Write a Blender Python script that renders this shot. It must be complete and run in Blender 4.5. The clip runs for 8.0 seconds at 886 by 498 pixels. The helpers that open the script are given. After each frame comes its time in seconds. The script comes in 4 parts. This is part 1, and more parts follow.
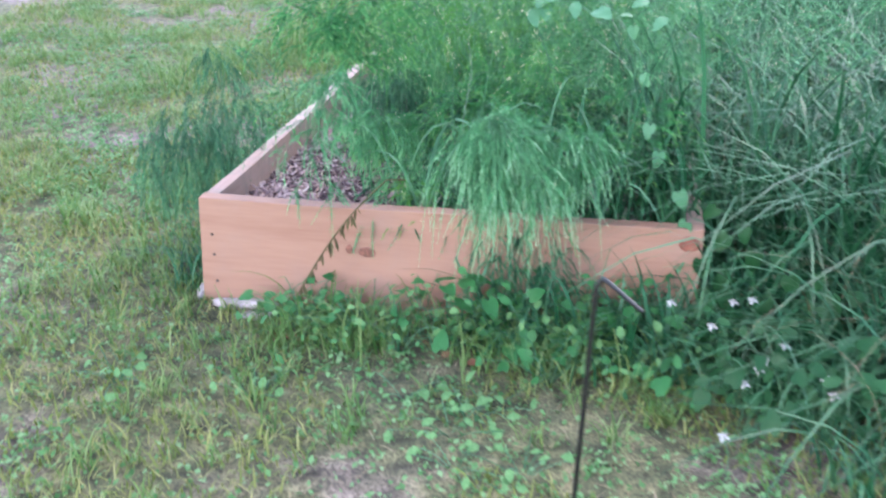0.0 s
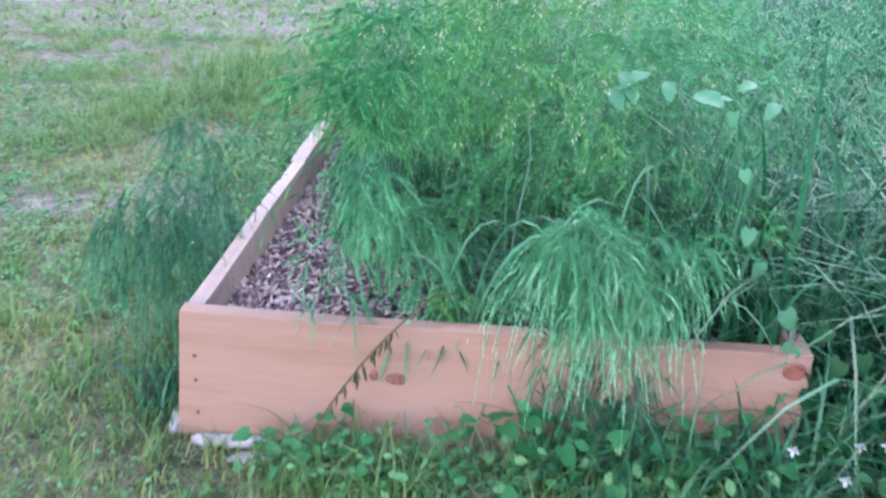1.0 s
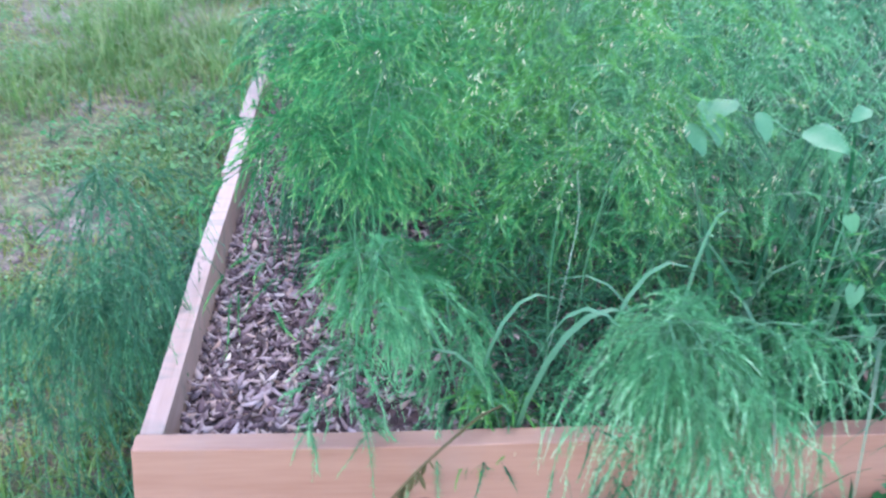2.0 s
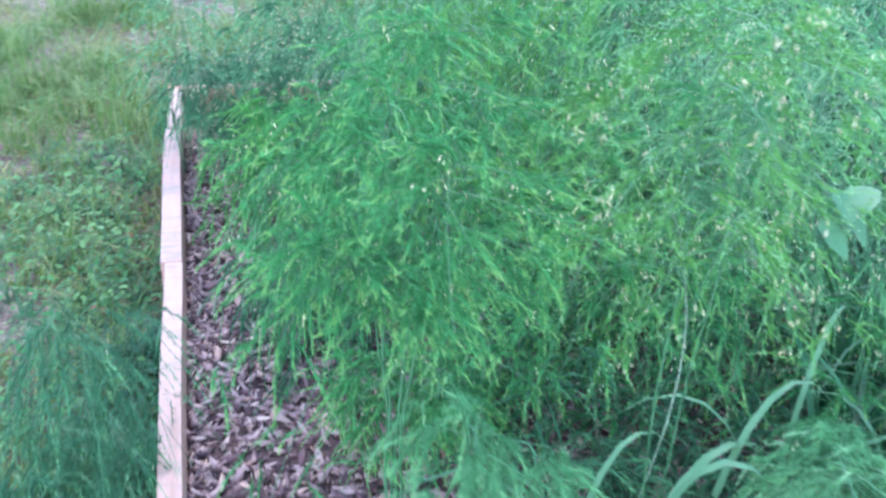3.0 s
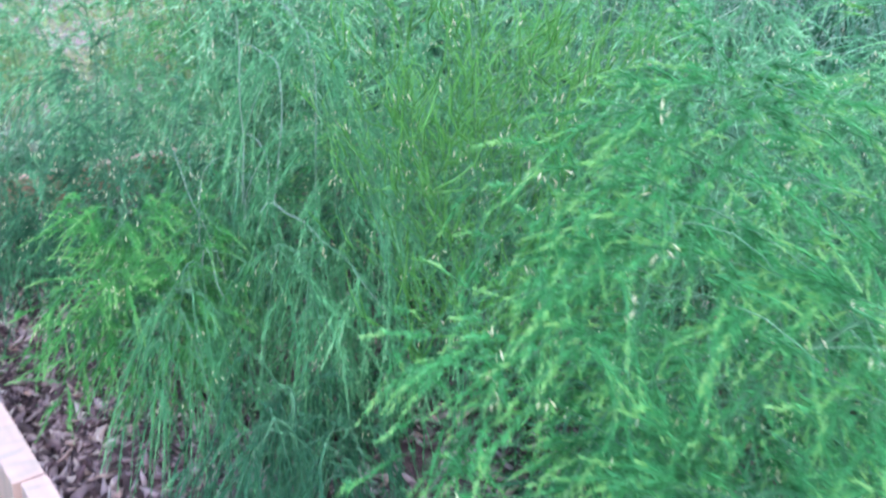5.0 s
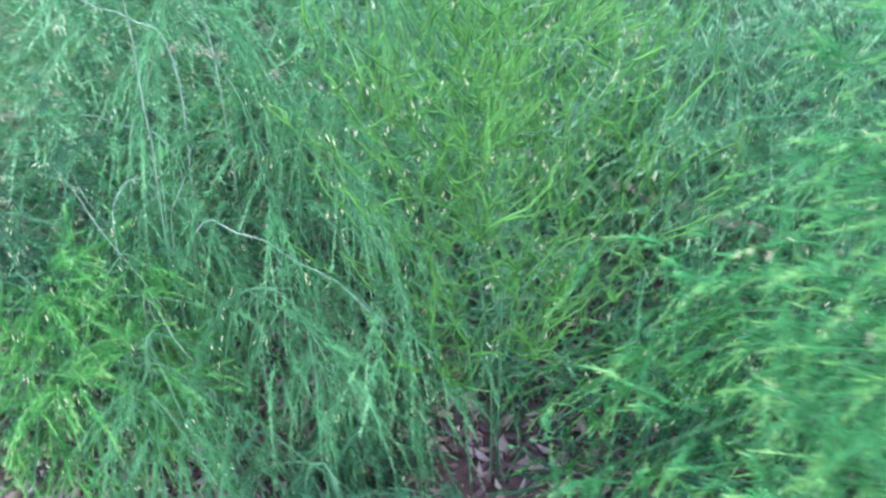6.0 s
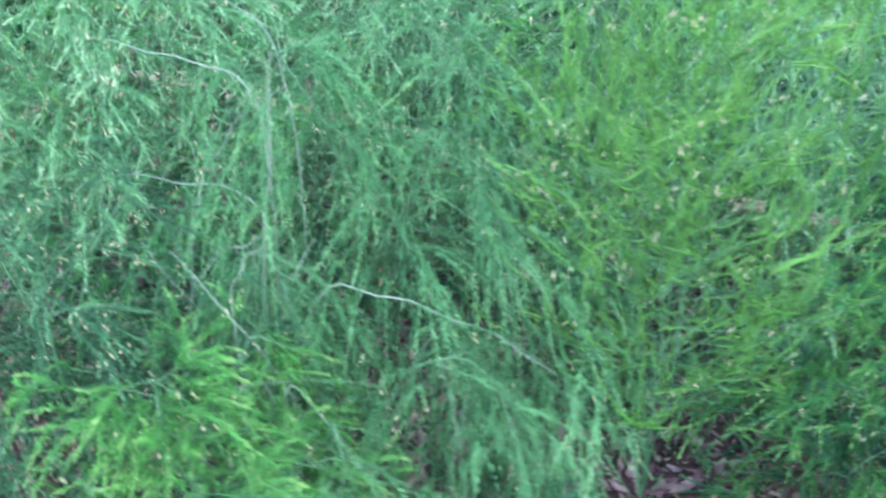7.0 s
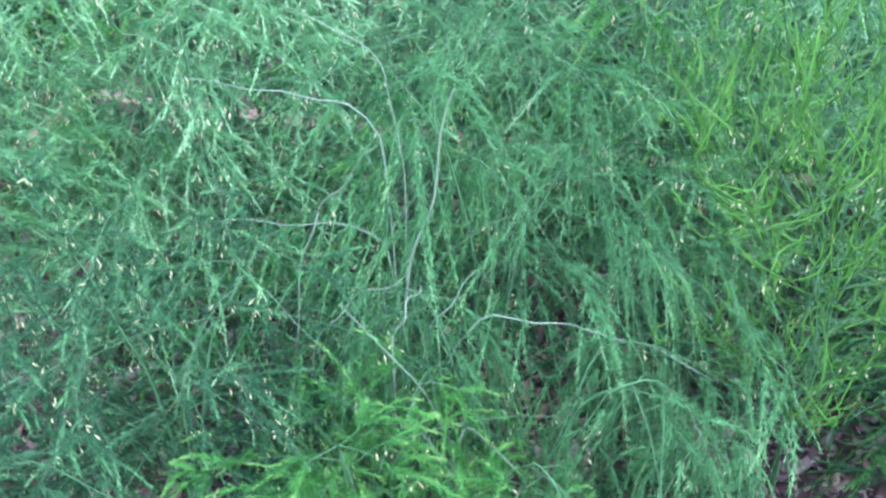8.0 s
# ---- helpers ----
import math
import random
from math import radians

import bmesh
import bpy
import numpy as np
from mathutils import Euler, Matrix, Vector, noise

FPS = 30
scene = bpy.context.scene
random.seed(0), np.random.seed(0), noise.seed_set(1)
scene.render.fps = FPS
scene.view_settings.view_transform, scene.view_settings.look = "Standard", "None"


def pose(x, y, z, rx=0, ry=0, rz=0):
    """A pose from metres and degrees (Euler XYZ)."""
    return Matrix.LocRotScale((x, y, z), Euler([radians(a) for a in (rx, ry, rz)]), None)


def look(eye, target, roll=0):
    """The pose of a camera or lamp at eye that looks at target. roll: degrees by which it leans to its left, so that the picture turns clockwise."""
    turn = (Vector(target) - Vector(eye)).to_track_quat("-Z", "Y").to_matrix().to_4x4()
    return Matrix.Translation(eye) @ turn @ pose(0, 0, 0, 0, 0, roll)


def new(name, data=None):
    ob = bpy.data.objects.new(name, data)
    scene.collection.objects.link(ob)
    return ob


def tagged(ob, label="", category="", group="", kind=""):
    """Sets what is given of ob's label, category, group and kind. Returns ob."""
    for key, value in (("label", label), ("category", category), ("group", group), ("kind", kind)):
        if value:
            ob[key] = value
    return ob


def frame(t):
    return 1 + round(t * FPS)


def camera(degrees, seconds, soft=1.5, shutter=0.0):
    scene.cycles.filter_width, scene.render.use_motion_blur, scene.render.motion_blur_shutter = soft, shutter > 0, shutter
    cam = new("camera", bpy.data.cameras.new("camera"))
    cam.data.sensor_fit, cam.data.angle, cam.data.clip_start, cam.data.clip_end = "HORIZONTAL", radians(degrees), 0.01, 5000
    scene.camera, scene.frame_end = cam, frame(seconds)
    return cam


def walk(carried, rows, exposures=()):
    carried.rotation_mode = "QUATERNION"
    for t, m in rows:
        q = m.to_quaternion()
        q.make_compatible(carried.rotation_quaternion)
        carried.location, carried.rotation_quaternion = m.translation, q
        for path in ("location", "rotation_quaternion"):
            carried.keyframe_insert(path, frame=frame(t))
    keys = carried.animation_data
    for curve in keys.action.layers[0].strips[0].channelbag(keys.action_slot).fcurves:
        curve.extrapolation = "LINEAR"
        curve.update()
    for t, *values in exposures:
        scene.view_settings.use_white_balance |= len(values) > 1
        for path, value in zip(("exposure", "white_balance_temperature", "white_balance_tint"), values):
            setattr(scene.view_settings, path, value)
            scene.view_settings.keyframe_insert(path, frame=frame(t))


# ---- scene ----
cam = camera(50.0, 8.0, soft=2.35, shutter=0.5)
PATH = [
    (0, (1.023, -2.047, 1.125), (0.669, -0.255, 0.311), -0.5),
    (0.5, (0.789, -1.836, 1.136), (0.544, -0.034, 0.303), 1.0),
    (1, (0.59, -1.631, 1.118), (0.498, 0.219, 0.365), 2.8),
    (1.2, (0.555, -1.526, 1.157), (0.495, 0.326, 0.404), 2.6),
    (2.3, (0.268, -0.99, 1.204), (0.514, 0.744, 0.238), 2.1),
    (2.5, (0.228, -0.919, 1.199), (0.525, 0.825, 0.265), 2.0),
    (3, (0.128, -0.722, 1.22), (0.57, 0.988, 0.282), 1.8),
    (3.5, (-0.028, -0.545, 1.202), (0.651, 1.087, 0.265), 4.7),
    (4, (-0.128, -0.354, 1.194), (0.731, 1.149, 0.193), 4.0),
    (4.5, (-0.169, -0.164, 1.179), (0.835, 1.233, 0.158), 2.6),
    (5, (-0.214, -0.055, 1.105), (0.947, 1.342, 0.27), 3.9),
    (6.3, (-0.175, 0.482, 1.189), (1.176, 1.32, -0.024), -1.5),
    (6.5, (-0.206, 0.557, 1.188), (1.195, 1.32, -0.017), -0.6),
    (7, (-0.271, 0.765, 1.195), (1.225, 1.352, 0.005), 0.9),
    (7.5, (-0.291, 0.947, 1.203), (1.232, 1.429, 0.0), 0.2),
    (8, (-0.296, 1.063, 1.215), (1.243, 1.398, -0.017), 0.3),
]
walk(cam, [(t, look(eye, target, roll)) for t, eye, target, roll in PATH], exposures=[(0, 2.80, 6400, 18), (1, 2.74, 5900, 17), (2.5, 2.82, 5850, 17), (4.0, 2.96, 6000, 16), (5.0, 2.90, 6150, 16), (6.3, 3.16, 6500, 17), (7.2, 3.20, 6550, 18), (8, 3.08, 6550, 18)])


# ---- light ----
world = bpy.data.worlds.new("sky")
scene.world = world
world.use_nodes = True
wn = world.node_tree
sky = wn.nodes.new("ShaderNodeTexSky")
sky.sky_type, sky.sun_disc = "NISHITA", False
sky.sun_elevation, sky.sun_rotation = radians(38), radians(-150)
wn.links.new(sky.outputs[0], wn.nodes["Background"].inputs[0])
wn.nodes["Background"].inputs[1].default_value = 0.15
sun = new("sun", bpy.data.lights.new("sun", "SUN"))
sun.data.energy, sun.data.angle, sun.data.color = 1.1, radians(40), (1.0, 0.96, 0.9)
sun.matrix_world = look((1.5, 3.0, 3.6), (0, 0, 0))

rng = np.random.default_rng(7)
V3 = Vector


# ---- small tools ----
def tri_mesh(name, verts, faces, material=None, smooth=False):
    me = bpy.data.meshes.new(name)
    verts = np.ascontiguousarray(verts, dtype=np.float32)
    faces = np.ascontiguousarray(faces, dtype=np.int32)
    me.vertices.add(len(verts))
    me.vertices.foreach_set("co", verts.ravel())
    me.loops.add(faces.size)
    me.loops.foreach_set("vertex_index", faces.ravel())
    me.polygons.add(len(faces))
    me.polygons.foreach_set("loop_start", np.arange(0, faces.size, 3, dtype=np.int32))
    me.update(calc_edges=True)
    if smooth:
        me.polygons.foreach_set("use_smooth", np.ones(len(faces), dtype=bool))
    if material:
        me.materials.append(material)
    return me


def toned(me, values):
    """A tone for each point, from which the foliage takes its shade of green."""
    a = me.attributes.new("tone", "FLOAT", "POINT")
    a.data.foreach_set("value", np.ascontiguousarray(values, dtype=np.float32))


def child(name, me, parent, label="", kind=""):
    ob = new(name, me)
    ob.parent = parent
    return tagged(ob, label=label, kind=kind)


def part(name, bm, material, parent, label=""):
    me = bpy.data.meshes.new(name)
    bm.to_mesh(me)
    bm.free()
    me.materials.append(material)
    return child(name, me, parent, label)


def empty(name, at=(0, 0, 0)):
    ob = new(name)
    ob.location = at
    ob.empty_display_size = 0.05
    return ob


def unit(a):
    return a / np.maximum(np.linalg.norm(a, axis=-1, keepdims=True), 1e-9)


def turns(normals, spin):
    """Rotation matrices whose z axis is the normal, spun about it."""
    z = unit(normals)
    ref = np.where(np.abs(z[:, 2:3]) < 0.9, [[0.0, 0.0, 1.0]], [[1.0, 0.0, 0.0]])
    x = unit(np.cross(ref, z))
    y = np.cross(z, x)
    c, s = np.cos(spin)[:, None], np.sin(spin)[:, None]
    return np.stack([x * c + y * s, y * c - x * s, z], -1)


def scatter(template, faces, places, mats, scales):
    n, k = len(places), len(template)
    v = np.einsum("nij,nkj->nki", mats, template[None] * scales[:, None, :]) + places[:, None, :]
    f = faces[None] + (np.arange(n) * k)[:, None, None]
    return v.reshape(-1, 3), f.reshape(-1, 3)


def tubes(lines, radii, sides=5):
    """Many tapering tubes. lines: (n, k, 3); radii: (n, k)."""
    lines, radii = np.asarray(lines, float), np.asarray(radii, float)
    n, k, _ = lines.shape
    tan = unit(np.gradient(lines, axis=1))
    ref = np.where(np.abs(tan[..., 2:3]) < 0.9, [0.0, 0.0, 1.0], [1.0, 0.0, 0.0])
    a = unit(np.cross(tan, ref))
    b = np.cross(tan, a)
    ang = np.arange(sides) * 2 * np.pi / sides
    ring = a[:, :, None] * np.cos(ang)[None, None, :, None] + b[:, :, None] * np.sin(ang)[None, None, :, None]
    v = (lines[:, :, None] + ring * radii[:, :, None, None]).reshape(-1, 3)
    i, j = np.meshgrid(np.arange(k - 1), np.arange(sides), indexing="ij")
    p, q = i * sides + j, i * sides + (j + 1) % sides
    r, s = p + sides, q + sides
    f = np.concatenate([np.stack([p, q, s], -1).reshape(-1, 3), np.stack([p, s, r], -1).reshape(-1, 3)])
    f = f[None] + (np.arange(n) * k * sides)[:, None, None]
    return v, f.reshape(-1, 3)


def join(*pieces):
    vs, fs, o = [], [], 0
    for v, f in pieces:
        vs.append(v)
        fs.append(np.asarray(f) + o)
        o += len(v)
    return np.concatenate(vs), np.concatenate(fs)


# ---- materials ----
def dim(c, k=0.42):
    """Sun-bleached chart colours brought down to what the dry surfaces truly reflect."""
    return tuple(v * k for v in c)


def nodes_of(name):
    m = bpy.data.materials.new(name)
    m.use_nodes = True
    t = m.node_tree
    return m, t, t.nodes["Principled BSDF"]


def add(t, kind, **values):
    n = t.nodes.new(kind)
    for k, v in values.items():
        n.inputs[k].default_value = v
    return n


def ramp(t, source, stops):
    r = t.nodes.new("ShaderNodeValToRGB")
    while len(r.color_ramp.elements) < len(stops):
        r.color_ramp.elements.new(0.5)
    for e, (p, c) in zip(r.color_ramp.elements, stops):
        e.position, e.color = p, (*c, 1)
    t.links.new(source, r.inputs[0])
    return r.outputs[0]


def mixed(t, factor, a, b, mode="MIX"):
    m = t.nodes.new("ShaderNodeMix")
    m.data_type, m.blend_type = "RGBA", mode
    for slot, val in ((m.inputs[0], factor), (m.inputs[6], a), (m.inputs[7], b)):
        if isinstance(val, (int, float)):
            slot.default_value = val
        elif isinstance(val, tuple):
            slot.default_value = (*val, 1)
        else:
            t.links.new(val, slot)
    return m.outputs[2]


def leafy(name, dark, mid, light, rough=0.55, through_light=0.35, scale=6.0, by_tone=False, gloss=0.2):
    """Foliage: the colour varies from piece to piece and over the plant; some light passes through."""
    m, t, b = nodes_of(name)
    dark, mid, light = (dim(c, 0.62 if by_tone else 0.42) for c in (dark, mid, light))
    geo = t.nodes.new("ShaderNodeNewGeometry")
    tex = t.nodes.new("ShaderNodeTexCoord")
    noise_n = add(t, "ShaderNodeTexNoise", Scale=scale, Detail=3.0)
    t.links.new(tex.outputs["Object"], noise_n.inputs["Vector"])
    tone = t.nodes.new("ShaderNodeAttribute")
    tone.attribute_name = "tone"
    own = ramp(t, tone.outputs["Fac"] if by_tone else geo.outputs["Random Per Island"], [(0.1, dark), (0.5, mid), (0.9, light)])
    wide = ramp(t, noise_n.outputs[0], [(0.3, dark), (0.55, mid), (0.75, light)])
    col = mixed(t, 0.35, own, wide)
    t.links.new(col, b.inputs["Base Color"])
    b.inputs["Roughness"].default_value = rough
    b.inputs["Specular IOR Level"].default_value = gloss
    tr = t.nodes.new("ShaderNodeBsdfTranslucent")
    t.links.new(col, tr.inputs[0])
    mix = t.nodes.new("ShaderNodeMixShader")
    mix.inputs[0].default_value = through_light
    t.links.new(b.outputs[0], mix.inputs[1])
    t.links.new(tr.outputs[0], mix.inputs[2])
    t.links.new(mix.outputs[0], t.nodes["Material Output"].inputs[0])
    return m


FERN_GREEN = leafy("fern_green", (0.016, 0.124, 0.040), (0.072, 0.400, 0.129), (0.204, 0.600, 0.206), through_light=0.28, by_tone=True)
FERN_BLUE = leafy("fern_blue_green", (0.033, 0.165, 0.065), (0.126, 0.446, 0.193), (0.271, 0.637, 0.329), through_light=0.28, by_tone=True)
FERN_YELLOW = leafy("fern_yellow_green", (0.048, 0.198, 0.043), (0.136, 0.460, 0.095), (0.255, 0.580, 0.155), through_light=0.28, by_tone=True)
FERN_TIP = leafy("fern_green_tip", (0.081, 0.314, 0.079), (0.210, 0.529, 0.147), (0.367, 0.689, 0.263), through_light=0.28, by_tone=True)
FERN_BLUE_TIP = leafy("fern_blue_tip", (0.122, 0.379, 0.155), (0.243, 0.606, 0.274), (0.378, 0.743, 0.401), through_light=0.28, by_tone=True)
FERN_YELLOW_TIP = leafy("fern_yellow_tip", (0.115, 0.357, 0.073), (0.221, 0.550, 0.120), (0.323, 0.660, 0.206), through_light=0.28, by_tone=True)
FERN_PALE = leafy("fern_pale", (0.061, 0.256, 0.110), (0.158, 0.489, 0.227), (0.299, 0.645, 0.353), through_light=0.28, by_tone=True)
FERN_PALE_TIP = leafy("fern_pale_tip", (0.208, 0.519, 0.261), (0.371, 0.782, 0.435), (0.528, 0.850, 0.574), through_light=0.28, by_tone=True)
# dusky fern colour; on low plants it stands in for the shade beneath foliage
FERN_DUSK_SHADE = leafy("fern_dusky_shade", (0.014, 0.084, 0.043), (0.054, 0.230, 0.117), (0.116, 0.340, 0.183), through_light=0.28, by_tone=True)
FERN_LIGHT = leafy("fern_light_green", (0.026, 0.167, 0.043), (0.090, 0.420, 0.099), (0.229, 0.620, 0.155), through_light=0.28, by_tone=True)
STALK = leafy("stalk_green", (0.04, 0.20, 0.085), (0.09, 0.31, 0.15), (0.20, 0.44, 0.26), through_light=0.05, scale=20)
FLOWER = leafy("bell_flower", (0.95, 1.0, 0.62), (1.2, 1.25, 0.85), (1.4, 1.4, 1.1), through_light=0.4)
WHITE_PETAL = leafy("white_petal", (0.70, 0.72, 0.74), (0.80, 0.82, 0.82), (0.86, 0.86, 0.84), through_light=0.2)
BROAD_LEAF = leafy("broad_leaf", (0.03, 0.20, 0.055), (0.08, 0.36, 0.11), (0.20, 0.54, 0.21), rough=0.45, scale=30)
PALE_LEAF = leafy("pale_leaf", (0.10, 0.36, 0.17), (0.20, 0.52, 0.29), (0.38, 0.68, 0.47), rough=0.5, scale=30, gloss=0.2)
# darker copy of the broad leaf, with the tall grass's shade in its colour
SHADED_LEAF = leafy("shaded_leaf", (0.016, 0.10, 0.035), (0.036, 0.18, 0.062), (0.09, 0.31, 0.12), rough=0.5, scale=30)
LAWN = leafy("lawn_blades", (0.16, 0.25, 0.05), (0.38, 0.48, 0.12), (0.68, 0.66, 0.30), scale=5.0)
LAWN_WEED = leafy("lawn_weed", (0.08, 0.28, 0.08), (0.21, 0.52, 0.18), (0.46, 0.74, 0.38), scale=4.0)
# grass with the pale sheen of its blades put into the base colour
SHEEN_GRASS = leafy("sheen_grass", (0.045, 0.22, 0.10), (0.10, 0.34, 0.17), (0.26, 0.52, 0.34), rough=0.5, through_light=0.3, scale=5.0, gloss=0.3)
STRAW = leafy("straw", (0.28, 0.20, 0.10), (0.42, 0.33, 0.20), (0.60, 0.50, 0.36), through_light=0.1)
TALL_GRASS = leafy("tall_grass", (0.012, 0.11, 0.045), (0.034, 0.22, 0.09), (0.12, 0.42, 0.21), rough=0.45, through_light=0.25, scale=5.0, gloss=0.3)


def wood_material(name, axis, light=(0.53, 0.30, 0.215), dark=(0.42, 0.205, 0.135)):
    m, t, b = nodes_of(name)
    light, dark = dim(light), dim(dark)
    tex = t.nodes.new("ShaderNodeTexCoord")
    mp = t.nodes.new("ShaderNodeMapping")
    mp.inputs["Scale"].default_value = (1.2, 14, 14) if axis == "x" else (14, 1.2, 14)
    t.links.new(tex.outputs["Object"], mp.inputs[0])
    big = add(t, "ShaderNodeTexNoise", Scale=1.6, Detail=4.0, Distortion=0.6)
    fine = add(t, "ShaderNodeTexNoise", Scale=9.0, Detail=6.0)
    blot = add(t, "ShaderNodeTexNoise", Scale=7.0, Detail=4.0)
    t.links.new(mp.outputs[0], big.inputs["Vector"])
    t.links.new(mp.outputs[0], fine.inputs["Vector"])
    t.links.new(tex.outputs["Object"], blot.inputs["Vector"])
    c = ramp(t, big.outputs[0], [(0.25, dark), (0.48, light), (0.75, tuple(v * 1.06 for v in light))])
    c = mixed(t, 0.35, c, ramp(t, fine.outputs[0], [(0.3, dark), (0.6, light)]))
    c = mixed(t, ramp(t, blot.outputs[0], [(0.5, (0, 0, 0)), (0.8, (0.4, 0.4, 0.4))]), c, (0.19, 0.14, 0.126))
    if axis == "y":
        # streaks of grey-green lying aslant on the weathered side planks
        sm = t.nodes.new("ShaderNodeMapping")
        sm.inputs["Rotation"].default_value = (0, 0, 0.6)
        sm.inputs["Scale"].default_value = (4, 16, 4)
        t.links.new(tex.outputs["Object"], sm.inputs[0])
        streaks = add(t, "ShaderNodeTexNoise", Scale=1.6, Detail=5.0, Distortion=0.8)
        t.links.new(sm.outputs[0], streaks.inputs["Vector"])
        c = mixed(t, ramp(t, streaks.outputs[0], [(0.5, (0, 0, 0)), (0.68, (0.65, 0.65, 0.65))]), c, (0.126, 0.122, 0.109))
    t.links.new(c, b.inputs["Base Color"])
    b.inputs["Roughness"].default_value = 0.65
    bump = add(t, "ShaderNodeBump", Strength=0.25, Distance=0.002)
    t.links.new(fine.outputs[0], bump.inputs["Height"])
    t.links.new(bump.outputs[0], b.inputs["Normal"])
    return m


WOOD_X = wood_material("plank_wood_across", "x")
# side planks paler: the sky's light on their tops is in the colour
WOOD_Y = wood_material("plank_wood_along_skylit", "y", light=(0.64, 0.44, 0.39), dark=(0.48, 0.29, 0.23))


def plain(name, color, rough=0.6, metal=0.0, spread=0.25, scale=40.0, bump=0.2):
    m, t, b = nodes_of(name)
    tex = t.nodes.new("ShaderNodeTexCoord")
    n = add(t, "ShaderNodeTexNoise", Scale=scale, Detail=5.0)
    t.links.new(tex.outputs["Object"], n.inputs["Vector"])
    lo, hi = (tuple(max(0, min(1, c * k)) for c in dim(color)) for k in (1 - spread, 1 + spread))
    t.links.new(ramp(t, n.outputs[0], [(0.3, lo), (0.7, hi)]), b.inputs["Base Color"])
    b.inputs["Roughness"].default_value, b.inputs["Metallic"].default_value = rough, metal
    bp = add(t, "ShaderNodeBump", Strength=bump, Distance=0.003)
    t.links.new(n.outputs[0], bp.inputs["Height"])
    t.links.new(bp.outputs[0], b.inputs["Normal"])
    return m


KNOT = plain("knot_wood", (0.30, 0.12, 0.085), 0.6, spread=0.5, scale=90)
RED_END = plain("reddish_heartwood", (0.34, 0.11, 0.075), 0.6, spread=0.4, scale=60)
NAIL = plain("nail_steel", (0.18, 0.16, 0.15), 0.5, 0.8)
BLACK_METAL = plain("black_painted_metal", (0.012, 0.012, 0.014), 0.45, 0.2)
STONE = plain("pale_stone", (0.64, 0.57, 0.56), 0.85, spread=0.5, scale=40, bump=0.9)
SOIL_DARK = plain("bed_soil", (0.13, 0.08, 0.085), 0.95, spread=0.5, scale=60, bump=0.8)


def chip_material():
    m, t, b = nodes_of("wood_chip")
    geo = t.nodes.new("ShaderNodeNewGeometry")
    info = t.nodes.new("ShaderNodeObjectInfo")
    s = t.nodes.new("ShaderNodeMath")
    s.operation = "ADD"
    t.links.new(geo.outputs["Random Per Island"], s.inputs[0])
    t.links.new(info.outputs["Random"], s.inputs[1])
    fr = t.nodes.new("ShaderNodeMath")
    fr.operation = "FRACT"
    t.links.new(s.outputs[0], fr.inputs[0])
    c = ramp(t, fr.outputs[0], [(p, dim(q, 0.47)) for p, q in [(0.0, (0.06, 0.033, 0.038)), (0.3, (0.20, 0.115, 0.14)), (0.55, (0.44, 0.31, 0.33)),
                               (0.8, (0.66, 0.52, 0.53)), (0.92, (0.66, 0.43, 0.36)), (1.0, (0.98, 0.86, 0.80))]])
    n = add(t, "ShaderNodeTexNoise", Scale=70.0, Detail=4.0)
    tex = t.nodes.new("ShaderNodeTexCoord")
    t.links.new(tex.outputs["Object"], n.inputs["Vector"])
    c = mixed(t, 0.5, c, ramp(t, n.outputs[0], [(0.3, (0.45, 0.45, 0.45)), (0.7, (1, 1, 1))]), "MULTIPLY")
    t.links.new(c, b.inputs["Base Color"])
    b.inputs["Roughness"].default_value = 0.85
    return m


CHIP = chip_material()


def ground_material():
    m, t, b = nodes_of("lawn_ground")
    tex = t.nodes.new("ShaderNodeTexCoord")
    a = add(t, "ShaderNodeTexNoise", Scale=1.3, Detail=5.0)
    c = add(t, "ShaderNodeTexNoise", Scale=18.0, Detail=6.0)
    d = add(t, "ShaderNodeTexNoise", Scale=140.0, Detail=4.0)
    for n in (a, c, d):
        t.links.new(tex.outputs["Object"], n.inputs["Vector"])
    soil = ramp(t, c.outputs[0], [(0.3, (0.05, 0.034, 0.032)), (0.5, (0.17, 0.12, 0.118)), (0.72, (0.30, 0.235, 0.23))])
    green = ramp(t, c.outputs[0], [(0.3, (0.03, 0.036, 0.014)), (0.5, (0.09, 0.10, 0.04)), (0.72, (0.20, 0.185, 0.085))])
    col = mixed(t, ramp(t, a.outputs[0], [(0.40, (0.0, 0.0, 0.0)), (0.51, (0.9, 0.9, 0.9))]), soil, green)
    col = mixed(t, 0.8, col, ramp(t, d.outputs[0], [(0.38, (0.12, 0.12, 0.12)), (0.6, (1, 1, 1))]), "MULTIPLY")
    t.links.new(col, b.inputs["Base Color"])
    b.inputs["Roughness"].default_value = 0.95
    bp = add(t, "ShaderNodeBump", Strength=0.6, Distance=0.01)
    t.links.new(c.outputs[0], bp.inputs["Height"])
    t.links.new(bp.outputs[0], b.inputs["Normal"])
    return m


GROUND = ground_material()

# ---- the plan: a raised bed, its front left corner at the origin ----
WID, LEN, TOP, THICK, MULCH = 1.22, 2.15, 0.286, 0.038, 0.205


